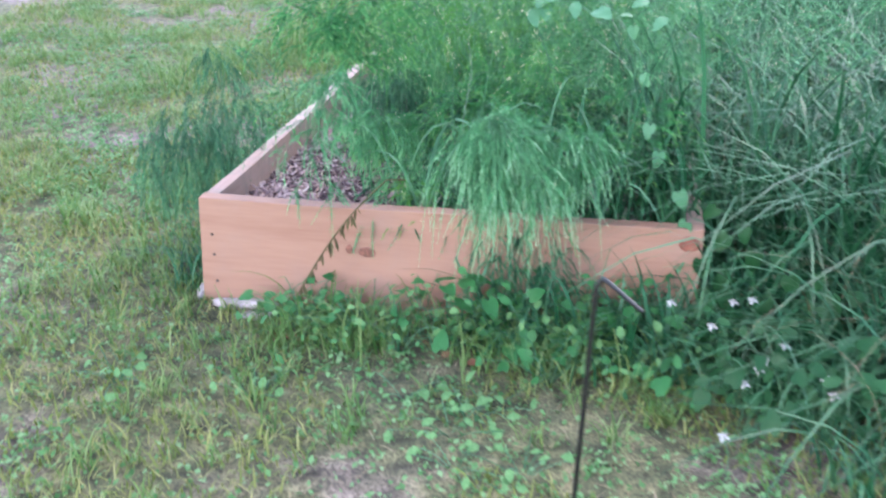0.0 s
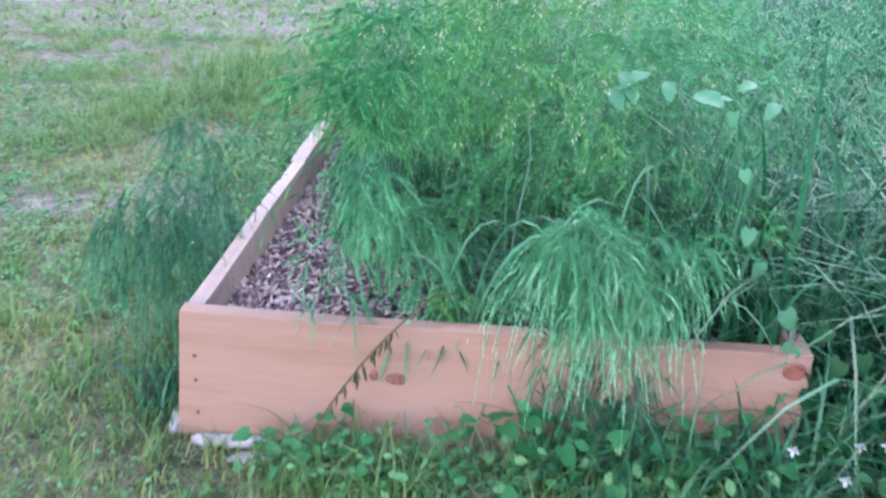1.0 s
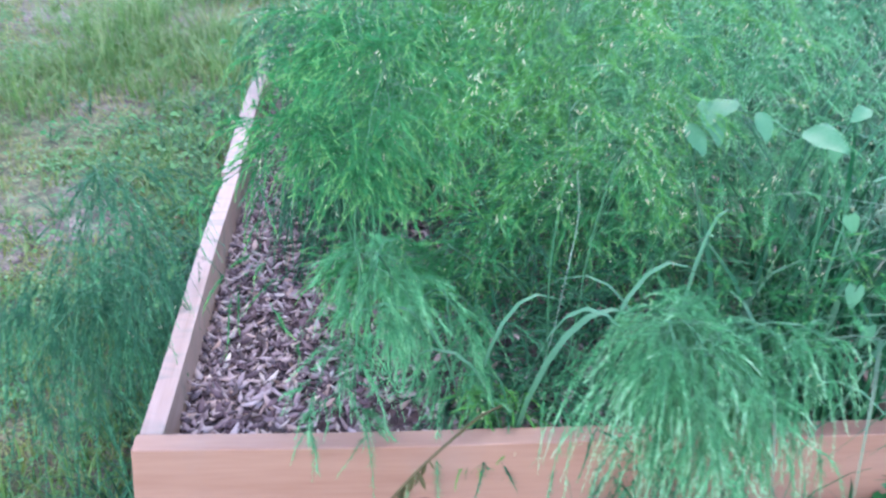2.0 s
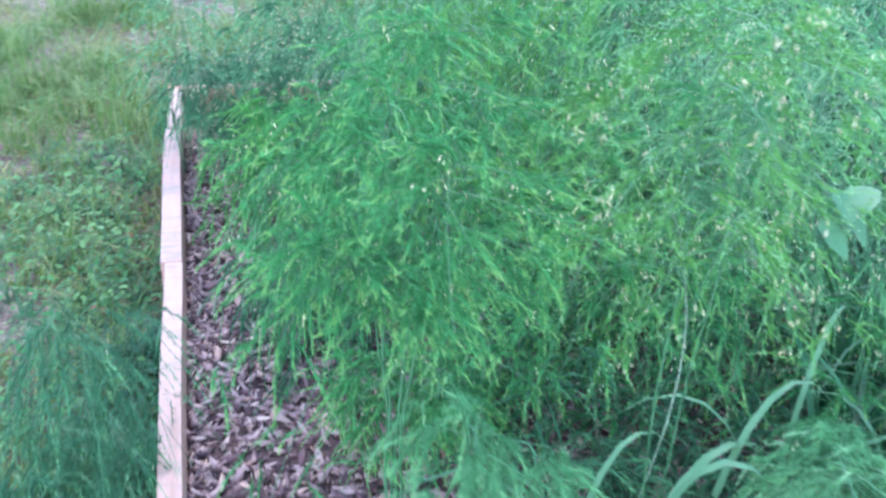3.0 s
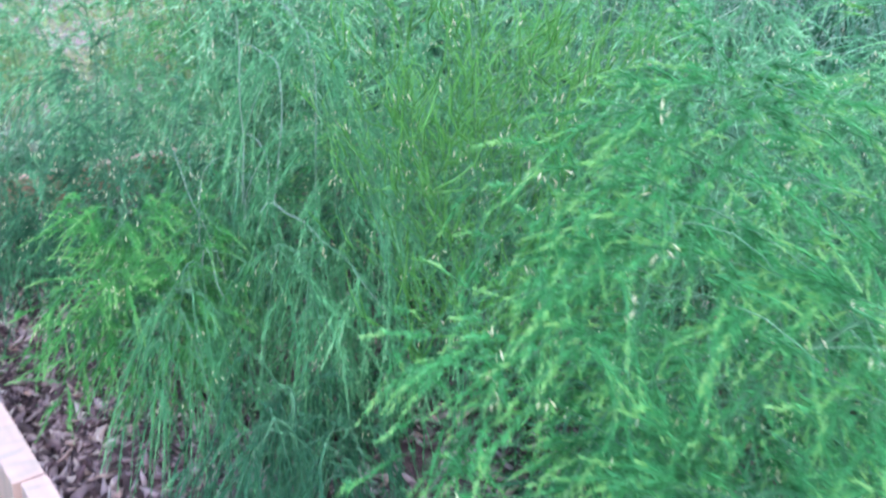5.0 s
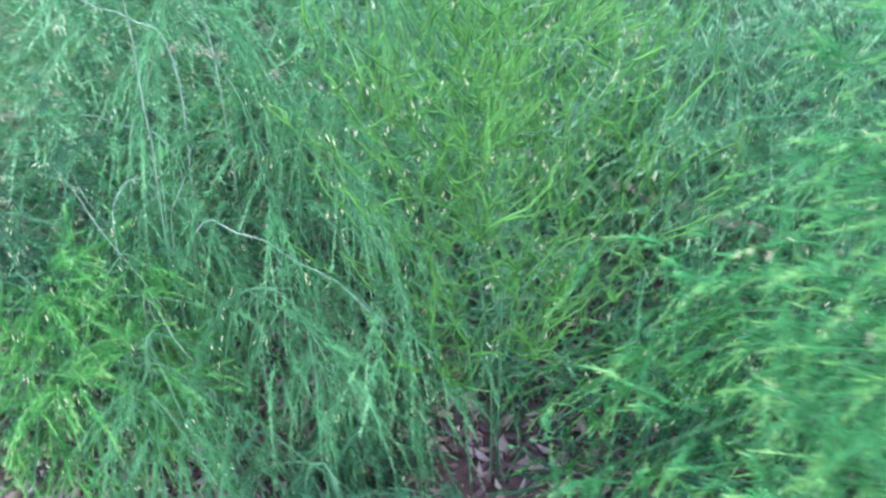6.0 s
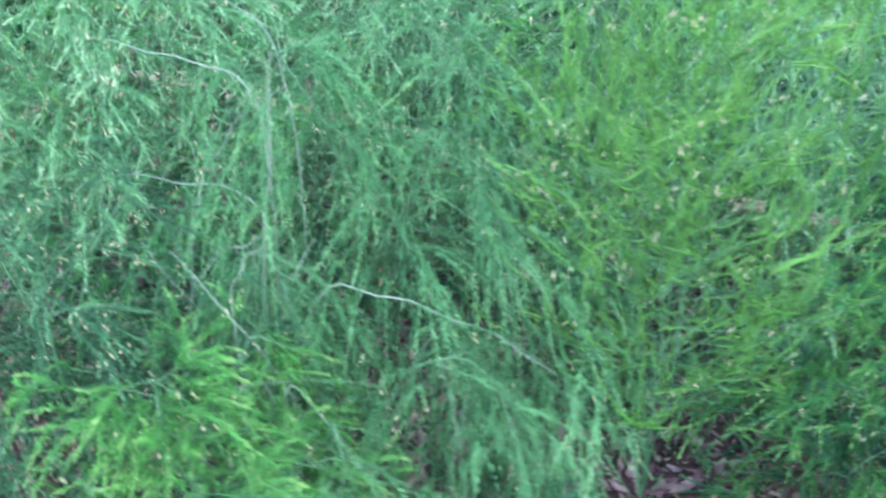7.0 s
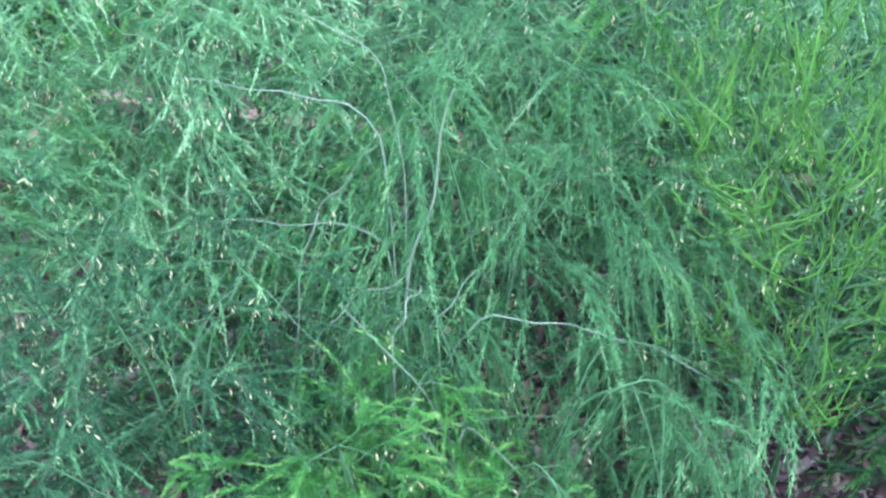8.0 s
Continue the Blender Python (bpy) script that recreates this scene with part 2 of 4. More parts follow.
# ---- ground ----
def ground_sheet():
    ax = np.concatenate([[-80, -40, -20, -10, -6], np.linspace(-4, 5, 91), [7, 11, 20, 40, 80]])
    x, y = np.meshgrid(ax, ax + 0.5, indexing="ij")
    z = 0.012 * np.sin(x * 3.1 + 0.7 * np.sin(y * 2.3)) * np.cos(y * 2.7 + x) - 0.006
    z = np.where((np.abs(x) > 5) | (np.abs(y) > 5.5), 0, z)
    n = len(ax)
    i, j = np.meshgrid(np.arange(n - 1), np.arange(n - 1), indexing="ij")
    p = (i * n + j).ravel()
    f = np.concatenate([np.stack([p, p + n, p + n + 1], -1), np.stack([p, p + n + 1, p + 1], -1)])
    me = tri_mesh("ground", np.stack([x, y, z], -1).reshape(-1, 3), f, GROUND, smooth=True)
    return tagged(new("ground", me), "mown lawn ground with thin grass and bare pinkish soil", "ground", kind="structure")


ground_sheet()


def blades(places, height, width, lean, curl=0.5, segs=3, arch=0.35):
    """Grass blades as tapering bent ribbons."""
    n = len(places)
    az = rng.uniform(0, 2 * np.pi, n)
    out = np.stack([np.cos(az), np.sin(az), np.zeros(n)], -1)
    side = np.stack([-np.sin(az), np.cos(az), np.zeros(n)], -1)
    verts = []
    for s in range(segs + 1):
        u = s / segs
        c = places + out * (height * (lean * u + curl * u**2.5))[:, None]
        c = c + np.array([0, 0, 1.0]) * (height * (u - arch * np.minimum(curl + lean, 1.6) * u**3))[:, None]
        w = (width * (1 - u**1.8) ** 0.8)[:, None]
        if s < segs:
            verts += [c - side * w / 2, c + side * w / 2]
        else:
            verts += [c]
    v = np.stack(verts, 1)
    f = []
    for s in range(segs - 1):
        a = 2 * s
        f += [[a, a + 1, a + 3], [a, a + 3, a + 2]]
    a = 2 * (segs - 1)
    f += [[a, a + 1, a + 2]]
    k = v.shape[1]
    f = np.array(f)[None] + (np.arange(n) * k)[:, None, None]
    return v.reshape(-1, 3), f.reshape(-1, 3)


def outside_bed(p, gap=0.01):
    inside = (p[:, 0] > -gap) & (p[:, 0] < WID + gap) & (p[:, 1] > -gap) & (p[:, 1] < LEN + gap)
    return p[~inside]


def patchy(p, scale, cut, seed):
    k = np.array([noise.noise(V3((a * scale + seed, b * scale, seed))) for a, b in p[:, :2]])
    return p[k > cut]


def spots(n, x0, x1, y0, y1):
    return np.stack([rng.uniform(x0, x1, n), rng.uniform(y0, y1, n), np.zeros(n)], -1)


def lawn():
    p = np.concatenate([spots(40000, -2.4, 2.2, -1.4, 1.2), spots(28000, -3.2, 0.0, 0.3, 4.5), spots(9000, 0, 5.0, 2.2, 6.0), spots(9000, -4.0, 5.0, 4.5, 9.0), spots(7000, 1.6, 5.0, -1, 3)])
    p = patchy(outside_bed(p), 2.6, -0.12, 3.0)
    n = len(p)
    h = rng.uniform(0.015, 0.048, n)
    v, f = blades(p, h, rng.uniform(0.003, 0.006, n), rng.uniform(0.1, 0.9, n), rng.uniform(0.0, 0.7, n), segs=2)
    tagged(new("lawn_grass", tri_mesh("lawn_grass", v, f, LAWN)), "short thin yellow-green lawn grass with gaps", "grass", kind="stuff")
    # coarser blades where the lawn runs on into the distance
    p = np.concatenate([spots(13000, -8.0, 5.0, 4.6, 15.0), spots(4000, 3.0, 12.0, -1.0, 12.0)])
    n = len(p)
    v, f = blades(p, rng.uniform(0.04, 0.08, n), rng.uniform(0.012, 0.028, n), rng.uniform(0.3, 1.2, n), rng.uniform(0.0, 0.7, n), segs=2)
    tagged(new("far_lawn_grass", tri_mesh("far_lawn_grass", v, f, LAWN_TUFT)), "distant yellow-green lawn grass", "grass", kind="stuff")
    # longer grass tufts
    c = patchy(outside_bed(np.concatenate([spots(1500, -2.4, 2.6, -1.7, 1.0), spots(2200, -3.0, -0.05, 0.3, 4.5), spots(900, -3.0, 5.0, 2.3, 6.5), spots(700, 1.6, 4.5, 0.0, 3.5), spots(900, -4.0, 5.0, 5.0, 9.0)]), 0.03), 2.1, -0.05, 21.0)
    k = 9
    p = np.repeat(c, k, 0) + np.concatenate([rng.normal(0, 0.014, (len(c) * k, 2)), np.zeros((len(c) * k, 1))], 1)
    p = outside_bed(p)
    n = len(p)
    v, f = blades(p, rng.uniform(0.035, 0.085, n), rng.uniform(0.003, 0.005, n), rng.uniform(0.1, 0.6, n), rng.uniform(0.1, 0.8, n), segs=3)
    tagged(new("grass_tufts", tri_mesh("grass_tufts", v, f, LAWN_TUFT)), "longer fresh green grass tufts in the lawn", "grass", kind="stuff")
    p = outside_bed(np.concatenate([spots(6000, -2.2, 2.6, -1.7, 1.5), spots(3000, -3, 0, 1.5, 4.5)]))
    n = len(p)
    v, f = blades(p, rng.uniform(0.008, 0.026, n), rng.uniform(0.0015, 0.0035, n), rng.uniform(0.6, 2.0, n), rng.uniform(0, 0.3, n), segs=2)
    tagged(new("dry_thatch", tri_mesh("dry_thatch", v, f, STRAW)), "dry straw-coloured dead grass lying on the lawn", "thatch", kind="stuff")


LAWN_TUFT = leafy("lawn_tuft", (0.10, 0.28, 0.06), (0.25, 0.47, 0.13), (0.52, 0.68, 0.30), scale=2.0)
lawn()

# small leaf outline: base at the origin, along +x, in the x-y plane, folded a little on its midrib
LEAF_V = np.array([[0, 0, 0], [0.3, 0.26, 0.05], [0.65, 0.24, 0.06], [1, 0, -0.04], [0.65, -0.24, 0.06], [0.3, -0.26, 0.05], [0.5, 0, 0.0]])
TINY_V = np.array([[0, 0, 0], [0.55, 0.34, 0.07], [1, 0, -0.04], [0.55, -0.34, 0.07]])
TINY_F = np.array([[0, 2, 1], [0, 3, 2]])
LEAF_F = np.array([[0, 6, 1], [1, 6, 2], [2, 6, 3], [3, 6, 4], [4, 6, 5], [5, 6, 0]])


def lawn_weeds():
    """Low rosettes of small leaves in the lawn."""
    c = np.concatenate([spots(1150, -2.2, 2.4, -1.6, 1.2), spots(2300, -2.8, -0.05, 0.5, 4.5), spots(300, 0, 4, 2.3, 5)])
    c = patchy(outside_bed(c, 0.05), 1.9, -0.05, 9.0)
    k = 26
    wide = np.repeat(rng.uniform(0.010, 0.045, len(c)), k)[:, None]
    p = np.repeat(c, k, 0) + np.concatenate([rng.normal(0, 1, (len(c) * k, 2)) * wide, rng.uniform(0.004, 0.8, (len(c) * k, 1)) * wide * 1.3], 1)
    loose = outside_bed(np.concatenate([spots(16000, -2.0, 1.8, -1.3, 1.0), spots(9000, -2.4, 0, 1.0, 3.5)]))
    p = np.concatenate([p, loose + [0, 0, 0.008]])
    n = len(p)
    up = unit(np.stack([rng.normal(0, 0.5, n), rng.normal(0, 0.5, n), np.ones(n)], -1))
    sc = rng.uniform(0.006, 0.019, n)[:, None] * np.array([[1, 1.1, 1]])
    v, f = scatter(TINY_V, TINY_F, p, turns(up, rng.uniform(0, 6.28, n)), sc)
    tagged(new("lawn_weeds", tri_mesh("lawn_weeds", v, f, LAWN_WEED)), "low broad-leaved green weeds growing in the lawn", "weeds", kind="stuff")


lawn_weeds()


# ---- the raised bed ----
def plank(x0, x1, y0, y1, z0, z1, cuts, wobble=0.0015):
    """A sawn plank with eased edges and slightly uneven faces."""
    bm = bmesh.new()
    bmesh.ops.create_cube(bm, size=1.0)
    long_x = (x1 - x0) > (y1 - y0)
    es = [e for e in bm.edges if abs((e.verts[0].co - e.verts[1].co)[0 if long_x else 1]) > 0.5]
    bmesh.ops.subdivide_edges(bm, edges=es, cuts=cuts, use_grid_fill=True)
    for v in bm.verts:
        v.co = V3((x0 + (v.co.x + 0.5) * (x1 - x0), y0 + (v.co.y + 0.5) * (y1 - y0), z0 + (v.co.z + 0.5) * (z1 - z0)))
        s = v.co.x if long_x else v.co.y
        v.co.z += wobble * math.sin(s * 9.0 + v.co.z * 7)
        v.co[1 if long_x else 0] += wobble * math.sin(s * 6.0 + 1.3)
    sharp = [e for e in bm.edges if len(e.link_faces) == 2 and e.calc_face_angle() > 0.8]
    bmesh.ops.bevel(bm, geom=sharp, offset=0.0025, segments=2, affect="EDGES", profile=0.6)
    return bm


def disc(at, normal, radius, squash=1.0, thick=0.0015, sides=14):
    bm = bmesh.new()
    bmesh.ops.create_cone(bm, cap_ends=True, segments=sides, radius1=radius, radius2=radius * 0.8, depth=thick)
    q = V3((0, 0, 1)).rotation_difference(V3(normal)).to_matrix().to_4x4()
    for v in bm.verts:
        v.co.y *= squash
    bmesh.ops.transform(bm, matrix=Matrix.Translation(at) @ q, verts=bm.verts)
    return bm


def raised_bed():
    bed = empty("raised_bed")
    tagged(bed, "raised garden bed of light sawn planks filled with mulch", "raised bed")
    front_bm = plank(0, WID, 0, THICK, 0.0, TOP, 14)
    for v in front_bm.verts:
        # the end was cut a little out of square
        v.co.x -= 0.017 * (1 - v.co.z / TOP) * max(0.0, 1 - v.co.x / 0.4)
    front = part("front_board", front_bm, WOOD_X, bed)
    part("knot", disc((0.43, -0.0008, 0.172), (0, -1, 0), 0.026, 0.6), KNOT, front, "dark brown knot in the plank")
    part("knot", disc((0.385, -0.0006, 0.176), (0, -1, 0), 0.011, 1.3), KNOT, front, "small dark knot")
    part("knot", disc((WID - 0.03, -0.0008, TOP - 0.035), (0, -1, 0), 0.024, 0.8), RED_END, front, "reddish knot at the plank's end")
    for z in (0.19, 0.135, 0.06):
        part("nail", disc((0.026, -0.001, z), (0, -1, 0), 0.004, sides=8), NAIL, front)
    seam, gap = 1.03, 1.79
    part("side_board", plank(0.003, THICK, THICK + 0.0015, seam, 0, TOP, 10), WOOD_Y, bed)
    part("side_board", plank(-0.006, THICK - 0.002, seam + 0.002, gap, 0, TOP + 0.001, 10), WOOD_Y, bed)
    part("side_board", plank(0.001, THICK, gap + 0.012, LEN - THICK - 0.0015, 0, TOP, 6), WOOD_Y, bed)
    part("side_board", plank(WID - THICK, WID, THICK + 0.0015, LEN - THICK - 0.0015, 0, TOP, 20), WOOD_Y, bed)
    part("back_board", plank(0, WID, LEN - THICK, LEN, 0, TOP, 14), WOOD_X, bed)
    return bed


raised_bed()


def mulch_height(x, y):
    return MULCH + 0.012 * np.sin(x * 9 + y * 4) + 0.010 * np.cos(y * 7 - x * 3)


def bed_fill():
    nx, ny = 30, 54
    x, y = np.meshgrid(np.linspace(THICK + 0.001, WID - THICK - 0.001, nx), np.linspace(THICK + 0.001, LEN - THICK - 0.001, ny), indexing="ij")
    z = mulch_height(x, y) - 0.012
    i, j = np.meshgrid(np.arange(nx - 1), np.arange(ny - 1), indexing="ij")
    p = (i * ny + j).ravel()
    f = np.concatenate([np.stack([p, p + ny, p + ny + 1], -1), np.stack([p, p + ny + 1, p + 1], -1)])
    soil = new("mulch_bed", tri_mesh("mulch_bed", np.stack([x, y, z], -1).reshape(-1, 3), f, SOIL_DARK, smooth=True))
    tagged(soil, "layer of weathered purplish-brown wood chip mulch", "mulch", kind="structure")
    return soil


MULCH_BED = bed_fill()


def chip_shape(seed):
    r = np.random.default_rng(seed)
    n = 4
    a = np.array([0.25, 1.6, 3.3, 4.7]) + r.uniform(-0.35, 0.35, n)
    rad = r.uniform(0.7, 1.0, n)
    top = np.stack([np.cos(a) * rad, np.sin(a) * rad * 0.40, np.full(n, 0.10) + 0.10 * np.cos(a * 2)], -1)
    bot = top * [0.95, 0.9, 1] - [0, 0, 0.2]
    v = np.concatenate([top, bot, [[0, 0, 0.12]]])
    f = [[2 * n, i, (i + 1) % n] for i in range(n)]
    for i in range(n):
        j = (i + 1) % n
        f += [[i, i + n, j + n], [i, j + n, j]]
    return v, np.array(f)


# ---- asparagus ----
def polyline(p0, d, length, droop, k):
    """Curves from p0 along d that sink under their own weight."""
    s = np.linspace(0, 1, k)[None, :, None]
    down = np.array([0, 0, -1.0])
    return p0[:, None] + d[:, None] * (length[:, None, None] * s) + down * (droop * length)[:, None, None] * s**2


def needles(lines, per, size, width, spread=0.9, taper=True):
    """Fine needle leaves round the given spray lines: a plume that thins out to its tip."""
    n, k, _ = lines.shape
    count = n * per
    idx = np.repeat(np.arange(n), per)
    u = rng.uniform(0.0, 1.0, count) ** 0.85
    w = u * (k - 1)
    i = np.minimum(w.astype(int), k - 2)
    fr = (w - i)[:, None]
    base = lines[idx, i] * (1 - fr) + lines[idx, i + 1] * fr
    tan = unit(lines[idx, i + 1] - lines[idx, i])
    rnd = rng.normal(0, 1, (count, 3))
    perp = unit(rnd - tan * (rnd * tan).sum(-1, keepdims=True))
    d = unit(tan + perp * (spread * rng.uniform(0.55, 1.25, count) * np.clip(1.2 - 0.8 * u, 0.2, 1))[:, None])
    ln = size * rng.uniform(0.6, 1.15, count) * (np.clip(1.3 - 0.95 * u, 0.3, 1) * np.clip(u * 5 + 0.5, 0.5, 1) if taper else 1)
    side = unit(np.cross(d, perp + rng.normal(0, 0.6, (count, 3)))) * (width / 2)
    tip = base + d * ln[:, None]
    v = np.stack([base - side, base + side, tip], 1).reshape(-1, 3)
    # young tips are paler; the darkened bases also carry shade from within the fern
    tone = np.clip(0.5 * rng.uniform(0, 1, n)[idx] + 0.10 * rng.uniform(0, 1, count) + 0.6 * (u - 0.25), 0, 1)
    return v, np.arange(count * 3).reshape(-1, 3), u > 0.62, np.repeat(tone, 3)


BELL_V = np.array([[0, 0, 0], [0.16, 0, -0.6], [0, 0.16, -0.6], [-0.16, 0, -0.6], [0, -0.16, -0.6], [0, 0, -1.0]])
BELL_F = np.array([[0, 1, 2], [0, 2, 3], [0, 3, 4], [0, 4, 1], [5, 2, 1], [5, 3, 2], [5, 4, 3], [5, 1, 4]])


def asparagus(base, stalks, material, label, branches=21, reach=0.26, rise=0.35, droop=0.5, sprays=8, spray_len=0.068, per=53,
              start=0.3, size=0.0165, flowers=60, width=0.0023, spray_droop=0.35, spread=0.5, fork=1.2, haze=0.42, stem=1.0, thick=0.78, body=0.42, wave=0.06):
    """A plant of several arching stalks. stalks: rows of (dx, dy, height, bend x, bend y, bend height), from the base."""
    plant = tagged(empty("asparagus_plant", base), label, "asparagus plant", group="asparagus in the bed")
    flowers = int(flowers * 1.1)
    for dx, dy, h, bx, by, *arch in stalks:
        t = np.linspace(0, 1, 18)[:, None]
        p0, p2 = np.array([dx * 0.12, dy * 0.12, -0.03]), np.array([dx, dy, h])
        p1 = np.array([bx, by, arch[0] if arch else h * 0.75])
        line = (1 - t) ** 2 * p0 + 2 * t * (1 - t) * p1 + t**2 * p2
        line += 0.006 * np.sin(t * 17 + dx * 40) * np.array([1, 0.6, 0])
        pieces = [tubes(line[None], np.linspace(0.0026, 0.0008, 18)[None] * stem, 6)]
        # side branches, turning round the stalk
        u = np.linspace(start, 0.99, branches)
        az = np.arange(branches) * 2.4 + rng.uniform(0, 6.28) + rng.normal(0, 0.25, branches)
        at = np.stack([np.interp(u, t[:, 0], line[:, a]) for a in range(3)], -1)
        el = rise + rng.normal(0, 0.35, branches)
        d = np.stack([np.cos(az) * np.cos(el), np.sin(az) * np.cos(el), np.sin(el)], -1)
        ln = reach * (0.45 + 0.75 * np.sin(np.pi * np.clip((u - start) / (1 - start) * 0.9 + 0.12, 0, 1))) * rng.uniform(0.6, 1.25, branches)
        br = polyline(at, d, ln, droop * rng.uniform(0.3, 1.6, branches), 9)
        br += 0.004 * np.sin(np.linspace(0, 5, 9)[None, :, None] + rng.uniform(0, 6, (branches, 1, 3))) * np.linspace(0, 1, 9)[None, :, None]
        # forked twigs on the branches
        k = 4
        idx = np.repeat(np.arange(branches), k)
        w = rng.integers(2, 7, branches * k)
        tan = unit(br[idx, w + 1] - br[idx, w])
        td = unit(tan + unit(rng.normal(0, 1, (len(idx), 3))) * 0.8)
        tw = polyline(br[idx, w], td, ln[idx] * rng.uniform(0.25, 0.5, len(idx)), droop * rng.uniform(0.2, 1.4, len(idx)), 9)
        pieces.append(tubes(br[:, ::2], np.linspace(0.0008, 0.0004, 5)[None].repeat(branches, 0), 3))
        child("stalk", tri_mesh("stalk", *join(*pieces), STALK), plant, "pale green stalk with thin branches")
        # feathery sprays along branches and twigs
        wood = np.concatenate([br, tw])
        n = int(branches * sprays * thick)
        idx = rng.integers(0, len(wood), n)
        w = rng.uniform(0.12, 1.0, n) ** 0.8 * 8
        i = np.minimum(w.astype(int), 7)
        fr = (w - i)[:, None]
        sp = wood[idx, i] * (1 - fr) + wood[idx, i + 1] * fr
        tan = unit(wood[idx, i + 1] - wood[idx, i])
        # plumes stand off to both sides of the branch, and a little above it
        flank = unit(np.cross(tan, np.array([0, 0, 1.0])) * np.where(np.arange(n) % 2, 1, -1)[:, None] + rng.normal(0, 0.45, (n, 3)) + [0, 0, 0.15])
        sd = unit(tan + flank * (fork * rng.uniform(0.3, 1.0, n))[:, None])
        sl = spray_len * rng.uniform(0.5, 1.35, n)
        lines = polyline(sp, sd, sl, spray_droop * rng.uniform(0.4, 1.6, n), 5)
        lines = lines + sl[:, None, None] * wave * np.sin(np.linspace(0, 4, 5)[None, :, None] + rng.uniform(0, 6, (n, 1, 3))) * np.linspace(0, 1, 5)[None, :, None]
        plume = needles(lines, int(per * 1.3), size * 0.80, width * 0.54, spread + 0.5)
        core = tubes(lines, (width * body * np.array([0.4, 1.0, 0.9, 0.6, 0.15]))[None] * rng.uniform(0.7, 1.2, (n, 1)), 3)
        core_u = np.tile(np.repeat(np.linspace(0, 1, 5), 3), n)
        # the core darkens to its base likewise, with inner shade in the tone
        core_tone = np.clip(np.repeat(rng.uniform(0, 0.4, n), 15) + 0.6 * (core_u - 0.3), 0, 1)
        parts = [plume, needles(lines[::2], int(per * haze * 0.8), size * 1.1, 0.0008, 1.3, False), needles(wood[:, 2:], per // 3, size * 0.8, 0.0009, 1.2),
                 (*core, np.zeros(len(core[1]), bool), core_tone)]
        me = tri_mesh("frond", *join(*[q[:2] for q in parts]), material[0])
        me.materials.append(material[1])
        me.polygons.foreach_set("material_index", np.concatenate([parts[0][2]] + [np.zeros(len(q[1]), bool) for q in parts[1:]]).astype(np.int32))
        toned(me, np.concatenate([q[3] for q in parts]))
        child("frond", me, plant, "feathery needle foliage")
        if flowers:
            j = np.repeat(rng.integers(0, n, flowers // 3 + 1), 3)[:flowers]
            fp = lines[j, j % 4] + rng.normal(0, 0.006, (flowers, 3))
            up = unit(rng.normal(0, 0.35, (flowers, 3)) + [0, 0, 1])
            v, f = scatter(BELL_V, BELL_F, fp, turns(up, rng.uniform(0, 6, flowers)), np.array([[0.0074, 0.0074, 0.0112]]).repeat(flowers, 0) * rng.uniform(0.7, 1.1, (flowers, 1)))
            child("blossom", tri_mesh("blossom", v, f, FLOWER), plant, "tiny pale yellow bell flowers", kind="stuff")
    return plant


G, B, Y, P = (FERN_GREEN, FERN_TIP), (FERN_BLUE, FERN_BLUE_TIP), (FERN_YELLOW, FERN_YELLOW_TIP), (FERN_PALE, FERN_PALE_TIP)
D, L = (FERN_DUSK_SHADE, FERN_BLUE), (FERN_LIGHT, FERN_TIP)
# dense bright plant near the front left corner
asparagus((0.34, 0.36, MULCH), [(-0.09, -0.18, 0.52, 0.0, 0.0), (0.04, -0.17, 0.62, 0.03, 0.0), (-0.01, -0.02, 0.66, -0.02, 0.0), (0.08, -0.02, 0.74, 0, 0)], G,
          "dense bright green asparagus fern bushing out over the mulch", branches=28, reach=0.18, start=0.56, rise=0.2, droop=0.45, sprays=11, flowers=40, spray_len=0.06, size=0.015, fork=1.4)
# frond hanging over the front board
asparagus((0.78, 0.15, MULCH), [(-0.05, -0.28, 0.30, -0.01, -0.16, 0.48), (0.05, -0.30, 0.23, 0.0, -0.16, 0.50), (0.16, -0.25, 0.25, 0.03, -0.15, 0.47), (0.0, -0.31, 0.26, -0.01, -0.16, 0.49)], (FERN_BLUE, FERN_PALE_TIP),
          "pale blue-green asparagus frond drooping over the front plank", branches=22, reach=0.11, rise=0.1, droop=0.9, sprays=9, per=90, haze=0.3, width=0.0019, body=0.4,
          start=0.6, flowers=8, spray_droop=1.2, fork=1.0, spray_len=0.07, spread=0.4)
# light sprays over the front mulch
asparagus((0.40, 0.32, MULCH), [(-0.08, -0.29, 0.12, -0.03, -0.42, 0.74), (0.10, -0.22, 0.10, 0.04, -0.24, 0.50)], B, "slim asparagus frond arching over bare wood chips", branches=14, reach=0.11,
          droop=1.0, sprays=9, per=60, haze=2.0, start=0.45, flowers=4, spray_droop=0.9, fork=1.2, spray_len=0.055, width=0.0018, body=0.3)
# hazy plant just outside the side board
asparagus((-0.05, 0.46, 0), [(-0.13, -0.40, 0.32, 0.0, -0.10, 0.62), (-0.17, -0.26, 0.38, -0.04, -0.04, 0.64), (-0.04, -0.14, 0.60, 0.0, 0.0, 0.60), (-0.24, -0.12, 0.32, -0.08, 0.0, 0.54), (-0.08, 0.06, 0.54, 0, 0)], D,
          "dusky blue-green asparagus fern growing beside the side plank", branches=17, reach=0.13, rise=-0.4, droop=1.0, sprays=5, per=54, haze=1.3,
          start=0.3, flowers=4, spray_droop=1.2, fork=0.8, spray_len=0.09, spread=0.6, width=0.0024, stem=0.5, thick=1.0, body=0.28)
